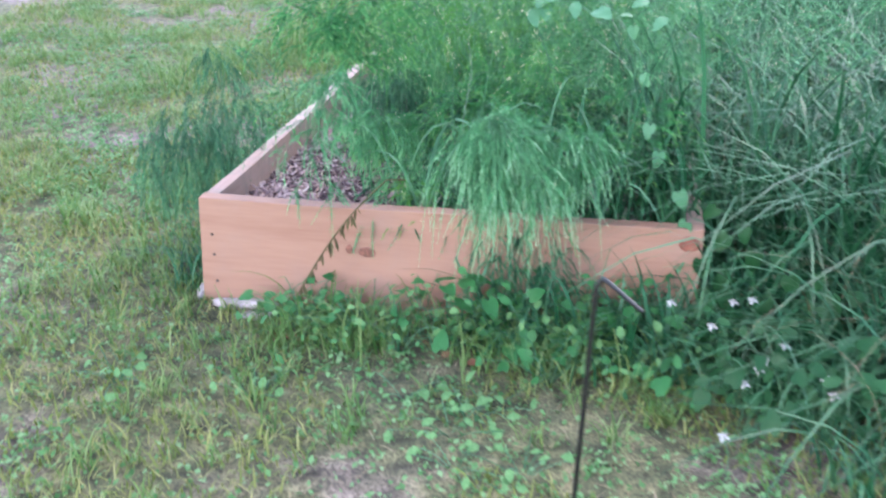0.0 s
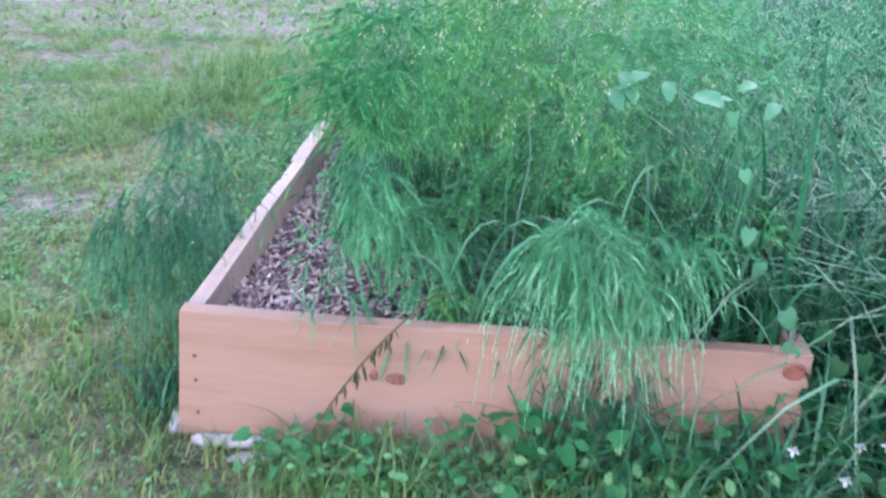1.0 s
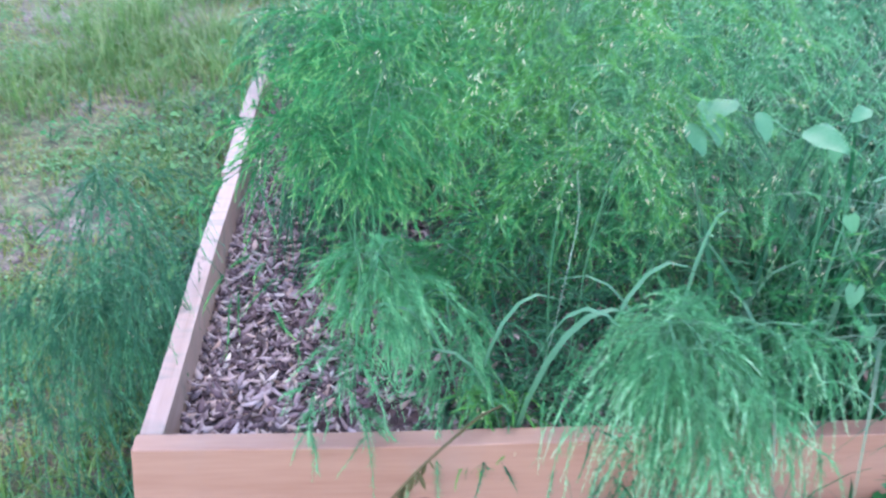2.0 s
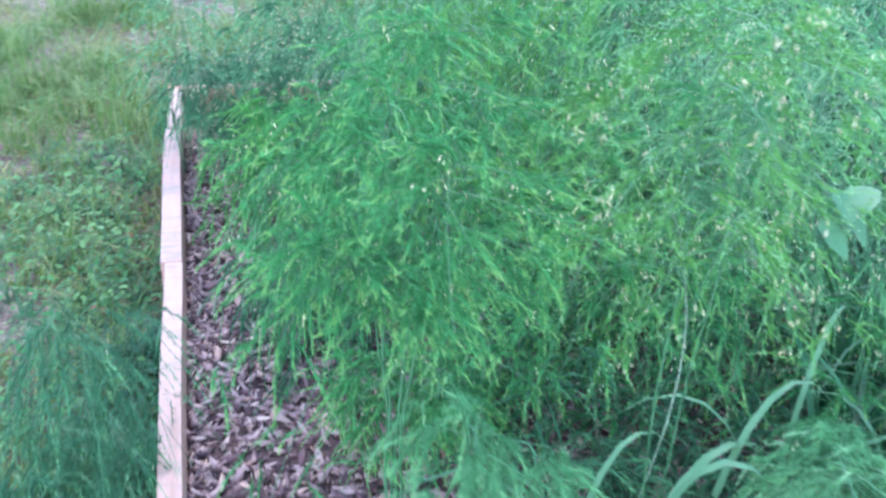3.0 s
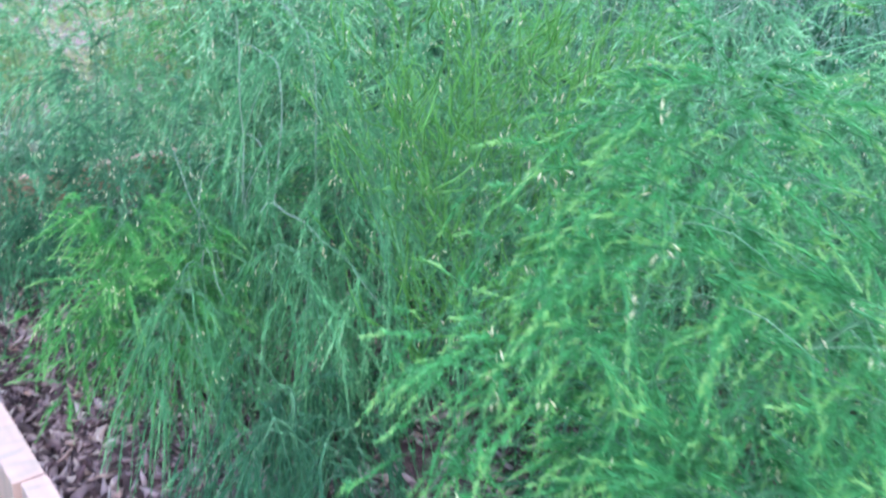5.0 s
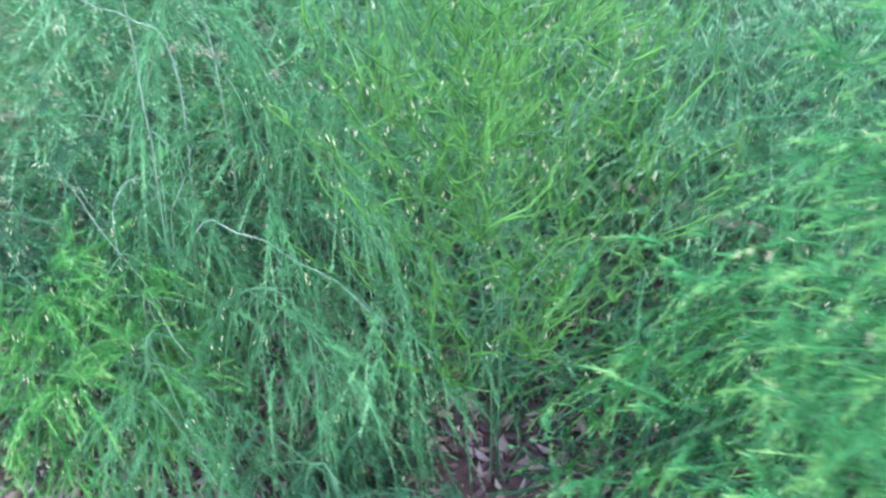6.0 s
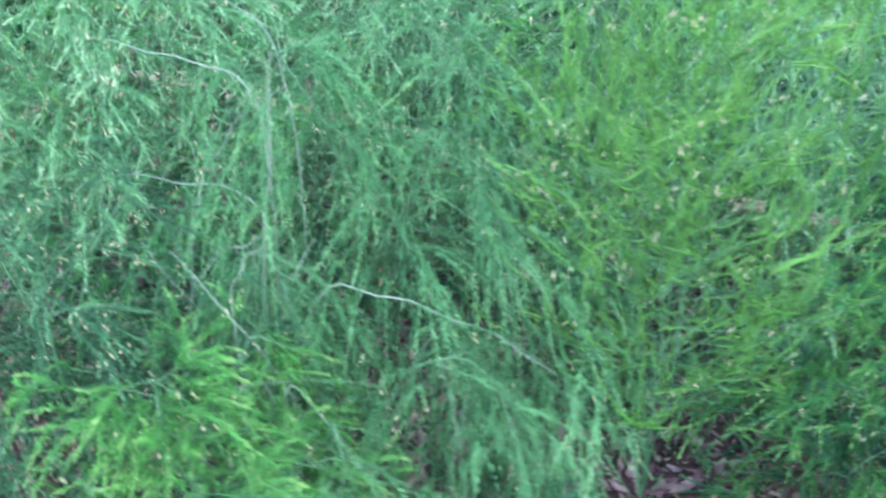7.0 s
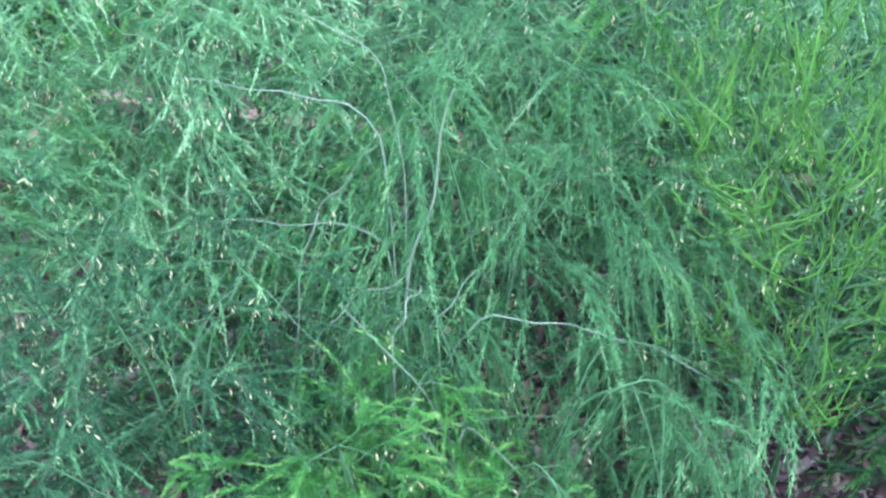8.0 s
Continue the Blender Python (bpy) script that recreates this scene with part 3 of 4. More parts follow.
# tall pale plant in flower
asparagus((0.63, 0.14, MULCH), [(0.0, 0.0, 0.86, -0.01, -0.03), (0.14, 0.10, 0.80, 0.10, 0.04)], (FERN_YELLOW, FERN_PALE_TIP),
          "tall open pale asparagus plant covered in tiny hanging flowers", branches=34, reach=0.21, sprays=10, per=15, flowers=170,
          start=0.45, size=0.011, width=0.0020, fork=1.3, stem=0.65, thick=1.2, body=0.4, haze=0.8, spray_len=0.05, wave=0.2)
asparagus((0.72, 0.50, MULCH), [(-0.06, 0.0, 0.36, 0.0, 0.0), (0.10, -0.08, 0.40, 0.1, 0), (0.0, 0.05, 0.30, 0, 0), (0.2, 0.02, 0.58, 0.1, 0)], G, "low green asparagus fern in the middle of the bed", reach=0.22, start=0.15)
asparagus((0.98, 0.42, MULCH), [(0.0, 0.0, 0.66, 0.0, 0.0), (0.08, -0.14, 0.56, 0.1, 0), (-0.1, 0.1, 0.5, 0, 0), (0.08, 0.14, 0.7, 0, 0)], B, "tall feathery asparagus fern behind the drooping frond", reach=0.24, start=0.12)
asparagus((0.56, 0.81, MULCH), [(0.0, 0.0, 0.64, 0.0, 0.0), (0.07, 0.05, 0.58, 0.03, 0.02), (-0.06, 0.06, 0.5, 0, 0)], Y,
          "upright yellow-green asparagus plant with sparse curved needles", branches=30, reach=0.19, rise=0.1, droop=-0.9, sprays=6,
          spray_len=0.055, per=9, flowers=60, stem=0.6, size=0.009, width=0.0024, spray_droop=-0.5, start=0.22, fork=1.9, thick=1.5, body=0.55, haze=0.8, wave=0.22)
asparagus((0.36, 1.14, MULCH), [(0.15, -0.25, 0.14, 0.10, -0.05, 0.56), (-0.15, -0.12, 0.14, -0.06, -0.02, 0.54), (0.10, 0.16, 0.32, 0.05, 0.06, 0.50), (0.04, -0.24, 0.20, 0.02, -0.06, 0.56)], B,
          "blue-green asparagus fern with long hanging fronds", branches=18, reach=0.13, rise=-0.2, droop=1.2, spray_droop=1.4, fork=0.8, start=0.5, sprays=7, per=80, spray_len=0.105, spread=0.42, flowers=50, stem=0.65)
asparagus((0.27, 1.28, MULCH), [(-0.02, 0.0, 0.33, 0.0, 0.0), (0.09, -0.06, 0.32, 0, 0), (-0.09, -0.10, 0.27, 0, 0), (0.0, -0.18, 0.26, 0, 0)], L, "low bright green asparagus shoots under taller ferns", reach=0.17, start=0.15, branches=20, flowers=50)
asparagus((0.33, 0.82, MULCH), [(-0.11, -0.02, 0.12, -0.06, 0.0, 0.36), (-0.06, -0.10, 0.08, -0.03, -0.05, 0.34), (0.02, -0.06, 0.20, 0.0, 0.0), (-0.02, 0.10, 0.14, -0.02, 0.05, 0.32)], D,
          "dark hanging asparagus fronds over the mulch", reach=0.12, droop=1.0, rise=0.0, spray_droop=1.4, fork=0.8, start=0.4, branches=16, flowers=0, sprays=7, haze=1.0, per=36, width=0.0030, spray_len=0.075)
# colour darkened here as shade for the lower level
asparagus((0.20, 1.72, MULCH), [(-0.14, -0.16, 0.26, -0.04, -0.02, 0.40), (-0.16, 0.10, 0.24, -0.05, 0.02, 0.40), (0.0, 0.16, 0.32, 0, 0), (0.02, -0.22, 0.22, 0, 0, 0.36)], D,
          "dusky asparagus fern hanging over the side plank, darkened for low shade", branches=18, reach=0.15, rise=-0.1, droop=0.9, spray_droop=1.0, start=0.3, sprays=7, per=60)
asparagus((0.62, 1.95, MULCH), [(0.0, 0.14, 0.34, 0.0, 0.0), (-0.14, 0.10, 0.30, 0, 0), (0.14, 0.08, 0.36, 0, 0)], P, "pale asparagus fern leaning over the back plank", reach=0.22, start=0.1, sprays=8, per=56, flowers=90)
for lx, ly, lh, lm in ((1.04, 0.58, 0.44, P), (1.04, 0.82, 0.46, P), (1.04, 1.04, 0.44, P), (1.04, 1.24, 0.42, B), (1.00, 1.58, 0.42, P), (0.96, 1.82, 0.44, P), (0.76, 0.88, 0.22, B), (0.66, 0.62, 0.24, L), (1.02, 0.20, 0.30, G), (0.86, 1.98, 0.30, B), (0.50, 1.46, 0.28, G), (0.74, 1.76, 0.34, B), (0.34, 1.66, 0.28, D)):
    asparagus((lx, ly, MULCH), [(0.05, 0.03, lh, 0.0, 0.0), (-0.06, -0.05, lh * 0.8, 0, 0)], lm, "low feathery asparagus shoots between taller plants", reach=0.19, start=0.1, branches=20, sprays=7, per=46, width=0.0027, flowers=24)
# the shade below the paler frond is put into this one's colour
asparagus((0.82, 0.10, MULCH), [(-0.05, -0.17, 0.02, -0.02, -0.06, 0.16), (0.08, -0.16, 0.0, 0.02, -0.06, 0.16)], D, "asparagus frond hanging under a paler one before the plank, shade in its dark colour", branches=14, reach=0.10, rise=-0.4, droop=1.0, spray_droop=1.0, start=0.5, sprays=6, haze=1.2, flowers=0, stem=0.5)
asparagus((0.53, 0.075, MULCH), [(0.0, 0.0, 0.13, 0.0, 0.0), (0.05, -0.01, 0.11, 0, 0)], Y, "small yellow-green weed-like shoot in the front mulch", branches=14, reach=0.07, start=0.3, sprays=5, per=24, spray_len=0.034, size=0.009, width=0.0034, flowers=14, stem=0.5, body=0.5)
# dark colour here serves as shade under the plants
asparagus((0.46, 0.98, MULCH), [(0.0, 0.0, 0.10, 0.0, 0.0), (-0.06, -0.08, 0.09, 0, 0)], D, "low asparagus shoots over the mulch, under-plant shade in their dark colour", reach=0.11, start=0.1, branches=12, flowers=0, sprays=6)
asparagus((0.34, 1.50, MULCH), [(-0.06, -0.06, 0.36, 0.0, 0.0), (0.08, -0.10, 0.42, 0, 0), (0.0, 0.1, 0.46, 0, 0)], D, "feathery asparagus fern near the side plank", reach=0.23, start=0.15, flowers=120)
asparagus((0.62, 1.20, MULCH), [(-0.04, -0.10, 0.46, 0.0, 0.0), (0.14, -0.05, 0.50, 0.05, 0), (-0.06, 0.1, 0.54, 0, 0)], B, "blue-green asparagus fern with arching branches", reach=0.27, droop=0.8, spray_droop=1.2, fork=0.9, start=0.2, sprays=9, spray_len=0.11, per=84)
asparagus((0.95, 0.74, MULCH), [(0.0, 0.0, 0.58, 0.0, 0.0), (0.14, 0.06, 0.66, 0.05, 0), (-0.06, -0.1, 0.4, 0, 0), (0.18, -0.1, 0.6, 0.1, 0)], P, "green asparagus fern deep in the bed", reach=0.25, start=0.1)
asparagus((0.98, 1.02, MULCH), [(0.0, 0.0, 0.60, 0.0, 0.0), (0.16, 0.08, 0.66, 0.08, 0), (-0.06, 0.05, 0.45, 0, 0), (0.22, -0.05, 0.55, 0.1, 0)], L, "light green asparagus fern deep in the bed", reach=0.25, start=0.1)
asparagus((1.00, 1.36, MULCH), [(0.0, 0.0, 0.62, 0.0, 0.0), (0.14, 0.1, 0.66, 0.08, 0), (-0.12, -0.05, 0.5, 0, 0), (0.16, -0.08, 0.6, 0.1, 0)], P, "tall feathery asparagus fern beside the far side plank", reach=0.26, start=0.1)
asparagus((1.00, 1.70, MULCH), [(0.0, 0.0, 0.62, 0.0, 0.0), (0.1, 0.1, 0.6, 0, 0), (-0.14, 0, 0.6, 0, 0)], G, "tall green asparagus fern beside the far side plank", reach=0.26, start=0.1)
asparagus((0.64, 1.58, MULCH), [(0.0, 0.0, 0.72, 0.0, 0.0), (-0.08, 0.1, 0.66, 0, 0), (0.1, -0.1, 0.6, 0, 0)], P, "pale asparagus plant with many small flowers", reach=0.24, sprays=10, per=44, flowers=130, start=0.2)
asparagus((0.78, 0.98, MULCH), [(0.0, 0.0, 0.36, 0.0, 0.0), (0.06, 0.1, 0.42, 0.0, 0)], B, "low feathery asparagus shoots between taller plants", reach=0.20, start=0.1)
asparagus((0.78, 1.40, MULCH), [(0.0, 0.0, 0.40, 0.0, 0.0), (-0.06, -0.1, 0.36, 0.0, 0)], G, "low feathery asparagus shoots between taller plants", reach=0.20, start=0.1)
asparagus((0.42, 1.84, MULCH), [(0.0, 0.0, 0.68, 0.0, 0.0), (-0.14, 0.08, 0.54, 0, 0), (0.1, -0.05, 0.66, 0, 0)], B, "blue-green asparagus fern towards the back plank", reach=0.25, start=0.2)
asparagus((0.80, 1.98, MULCH), [(0.0, 0.0, 0.74, 0.0, 0.0), (-0.14, 0.03, 0.64, 0, 0), (0.15, 0, 0.70, 0, 0)], L, "green asparagus fern in front of the back plank", reach=0.25, start=0.15)


# low growth closing the ground under taller plants; its dark colour carries their shade
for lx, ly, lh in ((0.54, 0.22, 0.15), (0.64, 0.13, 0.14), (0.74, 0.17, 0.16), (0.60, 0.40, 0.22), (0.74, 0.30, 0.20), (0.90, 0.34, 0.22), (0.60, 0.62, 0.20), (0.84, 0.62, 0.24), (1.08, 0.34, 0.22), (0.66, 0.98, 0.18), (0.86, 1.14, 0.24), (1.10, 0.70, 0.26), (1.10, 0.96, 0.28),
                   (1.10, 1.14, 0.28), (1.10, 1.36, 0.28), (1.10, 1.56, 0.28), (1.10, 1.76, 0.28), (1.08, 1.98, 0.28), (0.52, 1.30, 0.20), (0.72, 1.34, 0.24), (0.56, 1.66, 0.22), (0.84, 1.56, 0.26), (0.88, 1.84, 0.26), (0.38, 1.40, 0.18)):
    asparagus((lx, ly, MULCH), [(0.05, 0.04, lh, 0.0, 0.0), (-0.06, -0.03, lh * 0.9, 0, 0)], D, "low asparagus shoots closing the ground, darkened for the shade of taller plants", reach=0.17, start=0.1, branches=14, sprays=6, per=22, width=0.0042, haze=0.8, flowers=0, body=0.5)


for fx, fy, fh in ((1.38, 0.66, 0.78), (1.42, 1.05, 0.92), (1.44, 1.50, 0.92), (1.75, 0.80, 0.92), (0.80, 2.40, 0.86), (1.20, 2.40, 0.95), (1.55, 2.0, 0.98), (1.80, 1.40, 1.0), (0.42, 2.42, 0.74), (1.60, 2.6, 1.05), (1.95, 1.95, 1.05), (0.05, 2.50, 0.55)):
    asparagus((fx, fy, 0), [(0.0, 0.0, fh, 0.0, 0.0), (0.10, 0.08, fh * 0.9, 0.05, 0), (-0.10, 0.06, fh * 0.85, 0, 0), (0.0, -0.12, fh * 0.8, 0, 0)], P,
              "pale feathery fern gone wild beside the bed", reach=0.26, start=0.15, sprays=5, per=26, width=0.0038, branches=20)


# ---- tall grass beside the bed ----
def grass_clump(at, n, h, radius, label, mat=None, name="tall_grass", wide=(0.005, 0.010), arch=0.58, curl=(0.25, 0.95)):
    p = np.stack([rng.normal(0, radius, n), rng.normal(0, radius, n), np.full(n, -0.01)], -1)
    hh = h * rng.uniform(0.45, 1.15, n)
    v, f = blades(p, hh, rng.uniform(*wide, n), rng.uniform(0.0, 0.30, n) * min(1, 0.5 / h), rng.uniform(*curl, n) * min(1, 0.7 / h), segs=6, arch=arch)
    ob = new(name, tri_mesh(name, v, f, mat or TALL_GRASS))
    ob.location = at
    return tagged(ob, label, "grass", group="tall grass beside the bed", kind="stuff")


CLUMPS_NEAR = [(2.0, 0.6, 80, 0.9, 0.18), (1.95, 1.2, 60, 0.8, 0.18), (1.12, 0.30, 40, 0.8, 0.05), (0.98, 0.14, 26, 0.6, 0.05), (1.00, -0.13, 26, 0.28, 0.05), (1.14, -0.11, 32, 0.30, 0.05), (1.27, -0.05, 44, 0.36, 0.04), (1.27, 0.2, 60, 0.62, 0.02), (1.27, 0.42, 60, 0.66, 0.02), (1.15, 0.10, 36, 0.34, 0.03), (1.15, 0.22, 40, 0.44, 0.03), (1.15, 0.42, 40, 0.46, 0.03)]
CLUMPS_BEYOND = [(1.34, 0.02, 60, 0.42, 0.05), (1.52, 0.10, 90, 0.80, 0.10), (1.40, 0.40, 60, 0.9, 0.08), (1.66, 0.36, 80, 0.95, 0.12), (1.44, 0.22, 70, 0.75, 0.07), (1.70, 0.95, 60, 0.9, 0.15), (1.66, -0.25, 90, 0.40, 0.12), (1.42, 1.35, 60, 0.8, 0.10), (1.56, -0.08, 90, 0.44, 0.10), (1.78, -0.10, 80, 0.48, 0.12), (1.85, 0.15, 100, 0.95, 0.15), (1.48, -0.22, 70, 0.36, 0.08)]
for gx, gy, gn, gh, gr in CLUMPS_NEAR + CLUMPS_BEYOND:
    inside = gx < WID
    grass_clump((gx, gy, MULCH if inside and gy > 0 else 0), gn, gh, gr,
                "tuft of slender green grass growing in the bed" if inside and gy > 0 else "clump of tall arching blue-green grass beside the bed", wide=(0.005, 0.014), curl=(0.1, 0.7) if gx < 1.3 else (0.3, 1.0) if gx < 1.6 else (0.4, 1.6))
for k in range(64):
    grass_clump((rng.uniform(1.40, 3.6), 0.25 + 4.0 * rng.uniform(0, 1) ** 1.5, 0), 56, rng.uniform(0.75, 1.15), 0.13, "clump of tall arching blue-green grass beside the bed", wide=(0.006, 0.013))
for k in range(18):
    grass_clump((rng.uniform(1.28, 1.85), rng.uniform(-0.48, -0.02), 0), 34, rng.uniform(0.10, 0.24), 0.05, "low clump of dark green grass beside the bed", wide=(0.003, 0.007), curl=(0.2, 0.9))
for gx, gy, gn, gh, gr in ((1.50, -0.05, 14, 0.34, 0.10), (1.62, -0.20, 20, 0.36, 0.12), (1.60, 0.05, 18, 0.50, 0.12), (1.80, -0.05, 18, 0.46, 0.14), (1.70, -0.45, 14, 0.28, 0.12), (1.36, 0.3, 10, 0.8, 0.08), (1.55, 0.35, 14, 0.9, 0.12), (1.78, 0.3, 14, 0.95, 0.12)):
    grass_clump((gx, gy, 0), gn, gh, gr, "broad grass blades arching over beside the bed, pale sheen in their colour", SHEEN_GRASS, "arching_grass", (0.004, 0.008), 0.75)
for gx, gy, gn, gh, gr in ((1.62, 0.2, 12, 0.7, 0.14), (1.75, -0.15, 26, 0.5, 0.14), (1.66, -0.32, 26, 0.45, 0.09), (1.70, -0.1, 26, 0.6, 0.08)):
    grass_clump((gx, gy, 0), gn, gh, gr, "dry straw-coloured grass stems among green grass", STRAW, "dry_grass", (0.002, 0.004))


for k in range(16):
    grass_clump((rng.uniform(1.7, 3.2), rng.uniform(0.9, 3.2), 0), 80, rng.uniform(0.3, 0.6), 0.12, "clump of tall yellow-green grass behind the bed", LAWN_TUFT, "grass_tuft", (0.004, 0.008))
for k in range(60):
    grass_clump((rng.uniform(-0.9, 2.2), rng.uniform(2.3, 4.6), 0), 60, rng.uniform(0.14, 0.42), 0.08, "tuft of green grass behind the bed", LAWN_TUFT, "grass_tuft", (0.003, 0.006))
for k in range(24):
    grass_clump((-0.05 - 0.10 * rng.uniform(0, 1), rng.uniform(0.05, 1.2), 0), 44, rng.uniform(0.10, 0.20), 0.04, "tuft of dark green grass against the side plank", TALL_GRASS, "grass_tuft", (0.003, 0.006))
for k in range(44):
    grass_clump((-0.06 - abs(rng.normal(0, 0.25)), rng.uniform(-0.1, 2.3), 0), 30, rng.uniform(0.06, 0.16), 0.04, "tuft of green grass beside the side plank", LAWN_TUFT, "grass_tuft", (0.003, 0.006))


for k in range(30):
    grass_clump((rng.uniform(-1.2, -0.1), rng.uniform(2.0, 3.6), 0), 40, rng.uniform(0.10, 0.26), 0.07, "tuft of green grass behind the bed", LAWN_TUFT, "grass_tuft", (0.003, 0.006))
for k in range(26):
    grass_clump((rng.uniform(0.1, 0.9), rng.uniform(2.22, 3.0), 0), 46, rng.uniform(0.24, 0.48), 0.06, "tuft of dark green grass behind the back plank", wide=(0.004, 0.009), curl=(0.2, 1.0))
for k in range(34):
    grass_clump((rng.uniform(2.2, 5.0), rng.uniform(1.2, 5.8), 0), 80, rng.uniform(0.7, 1.0), 0.28, "clump of tall green grass growing wild behind the bed", wide=(0.008, 0.016))


# ---- broad-leaved plants ----
def leaf_mesh(name, outline, faces, mat, droop=0.15):
    v = outline.copy()
    v[:, 2] -= droop * np.clip(v[:, 0], 0, 1) ** 2
    return tri_mesh(name, v, faces, mat, smooth=True)


def leaf_grid(heart):
    """A pointed leaf along +x: a small grid, folded at the midrib, with a slightly wavy edge."""
    nu, nv = 9, 5
    u, w = np.meshgrid(np.linspace(0, 1, nu), np.linspace(-1, 1, nv), indexing="ij")
    half = 0.46 * (1 - u**1.6) ** 0.85 * (0.55 + 0.45 * np.clip(u * 5, 0, 1)) if heart else 0.27 * np.sin(np.pi * u**0.75) ** 0.8
    x = u - (0.16 * np.abs(w) * (1 - u) ** 4 if heart else 0)
    z = 0.16 * np.abs(w) * half + 0.02 * np.sin(u * 14) * w - 0.10 * u**2
    a, b = np.meshgrid(np.arange(nu - 1), np.arange(nv - 1), indexing="ij")
    p = (a * nv + b).ravel()
    f = np.concatenate([np.stack([p, p + nv, p + nv + 1], -1), np.stack([p, p + nv + 1, p + 1], -1)])
    return np.stack([x, w * half, z], -1).reshape(-1, 3), f


HEART_LEAF = leaf_mesh("leaf", *leaf_grid(True), BROAD_LEAF)
HEART_PALE = leaf_mesh("leaf", *leaf_grid(True), PALE_LEAF)
OVAL_LEAF = leaf_mesh("leaf", LEAF_V, LEAF_F, BROAD_LEAF)
HEART_SHADED = leaf_mesh("leaf", *leaf_grid(True), SHADED_LEAF)
OVAL_SHADED = leaf_mesh("leaf", LEAF_V, LEAF_F, SHADED_LEAF)
OVAL_LAWN = leaf_mesh("leaf", LEAF_V, LEAF_F, LAWN_WEED)
OVAL_PALE = leaf_mesh("leaf", *leaf_grid(False), PALE_LEAF)


def leaf_at(me, parent, place, facing, spin, size):
    m = turns(np.array([facing], float), np.array([spin]))[0]
    ob = new("leaf", me)
    ob.parent = parent
    ob.matrix_local = Matrix.Translation(place) @ Matrix(m.tolist()).to_4x4() @ Matrix.Diagonal((size, size, size, 1))
    return ob


def weed(at, height, leaves, size, me, label, spread=0.06):
    """A low plant: a few thin stems with leaves that face the sky."""
    w = tagged(empty("weed_plant", at), label, "weed", group="weeds along the bed")
    tips = np.stack([rng.normal(0, spread, leaves), rng.normal(0, spread, leaves), height * rng.uniform(0.3, 1.1, leaves)], -1)
    t = np.linspace(0, 1, 6)[None, :, None]
    lines = np.array([[0, 0, -0.01]])[:, None] * (1 - t) + tips[:, None] * t
    lines = lines + np.array([0, 0, 1.0]) * (0.25 * height * np.sin(np.pi * t))
    child("stem", tri_mesh("stem", *tubes(lines, np.full((leaves, 6), 0.0011), 4), STALK), w)
    for p in tips:
        out = np.array([p[0], p[1], 0.0]) * 6
        leaf_at(me, w, p, out + [rng.normal(0, 0.3), rng.normal(0, 0.3) - 0.35, 0.9], rng.uniform(0, 6.28), size * rng.uniform(0.6, 1.15))
    return w


for k in range(48):
    x = 0.20 + 1.12 * (k + rng.uniform(0, 1)) / 48
    y = -0.035 - abs(rng.normal(0, 0.075)) - (0.04 if x > 0.9 or 0.34 < x < 0.58 else 0)
    big = k % 4 == 0 and x > 0.5
    weed((x, y, 0), rng.uniform(0.05, 0.13) * (1.2 if big else 1), int(rng.integers(4, 7)) if big else int(rng.integers(8, 14)),
         rng.uniform(0.04, 0.07) if big else rng.uniform(0.018, 0.036), HEART_LEAF if big or k % 5 == 0 else OVAL_LAWN if k % 2 else OVAL_LEAF,
         "weed with heart-shaped green leaves at the plank's foot" if big else "low weed with small leaves at the plank's foot")
for k in range(18):
    weed((0.70 + 0.52 * rng.uniform(0, 1), -0.03 - 0.05 * rng.uniform(0, 1), 0), rng.uniform(0.10, 0.17), int(rng.integers(6, 10)), rng.uniform(0.03, 0.05),
         OVAL_LEAF if k % 3 else HEART_LEAF, "taller green weed against the front plank", 0.05)
for k in range(34):
    grass_clump((0.22 + 1.0 * rng.uniform(0, 1), -0.06 - 0.16 * rng.uniform(0, 1), 0), 22, rng.uniform(0.08, 0.22), 0.03, "small tuft of green grass at the plank's foot", LAWN_TUFT, "grass_tuft", (0.003, 0.006))
for k in range(14):
    grass_clump((0.74 + 0.55 * rng.uniform(0, 1), -0.05 - 0.10 * rng.uniform(0, 1), 0), 26, rng.uniform(0.18, 0.34), 0.03, "clump of dark green grass standing before the front plank", TALL_GRASS, "grass_tuft", (0.003, 0.007))
for k in range(7):
    grass_clump((0.36 + 0.03 * k, -0.03 - 0.03 * rng.uniform(0, 1), 0), 40, rng.uniform(0.07, 0.12), 0.025, "dry brown grass at the foot of the front plank", STRAW, "dry_grass", (0.002, 0.004))
# weeds beside the tall grass, its shade put into their leaf colour
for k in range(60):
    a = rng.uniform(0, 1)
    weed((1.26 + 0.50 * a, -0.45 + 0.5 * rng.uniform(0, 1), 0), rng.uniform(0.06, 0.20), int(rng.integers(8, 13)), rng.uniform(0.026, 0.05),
         OVAL_SHADED if k % 2 else HEART_SHADED, "leafy weed among tall grass, the grass's shade in its dark green", 0.07)
for k in range(80):
    weed((-0.07 - abs(rng.normal(0, 0.22)), rng.uniform(0.55, 2.4), 0), rng.uniform(0.04, 0.12), int(rng.integers(9, 15)), rng.uniform(0.013, 0.028),
         OVAL_LAWN if k % 3 else OVAL_LEAF, "leafy green weed beside the side plank", 0.06)
for k in range(9):
    weed((rng.uniform(-0.3, 0.9), rng.uniform(-0.75, -0.3), 0), 0.04, 9, 0.032, OVAL_LAWN, "low green weed rosette in the lawn", 0.06)


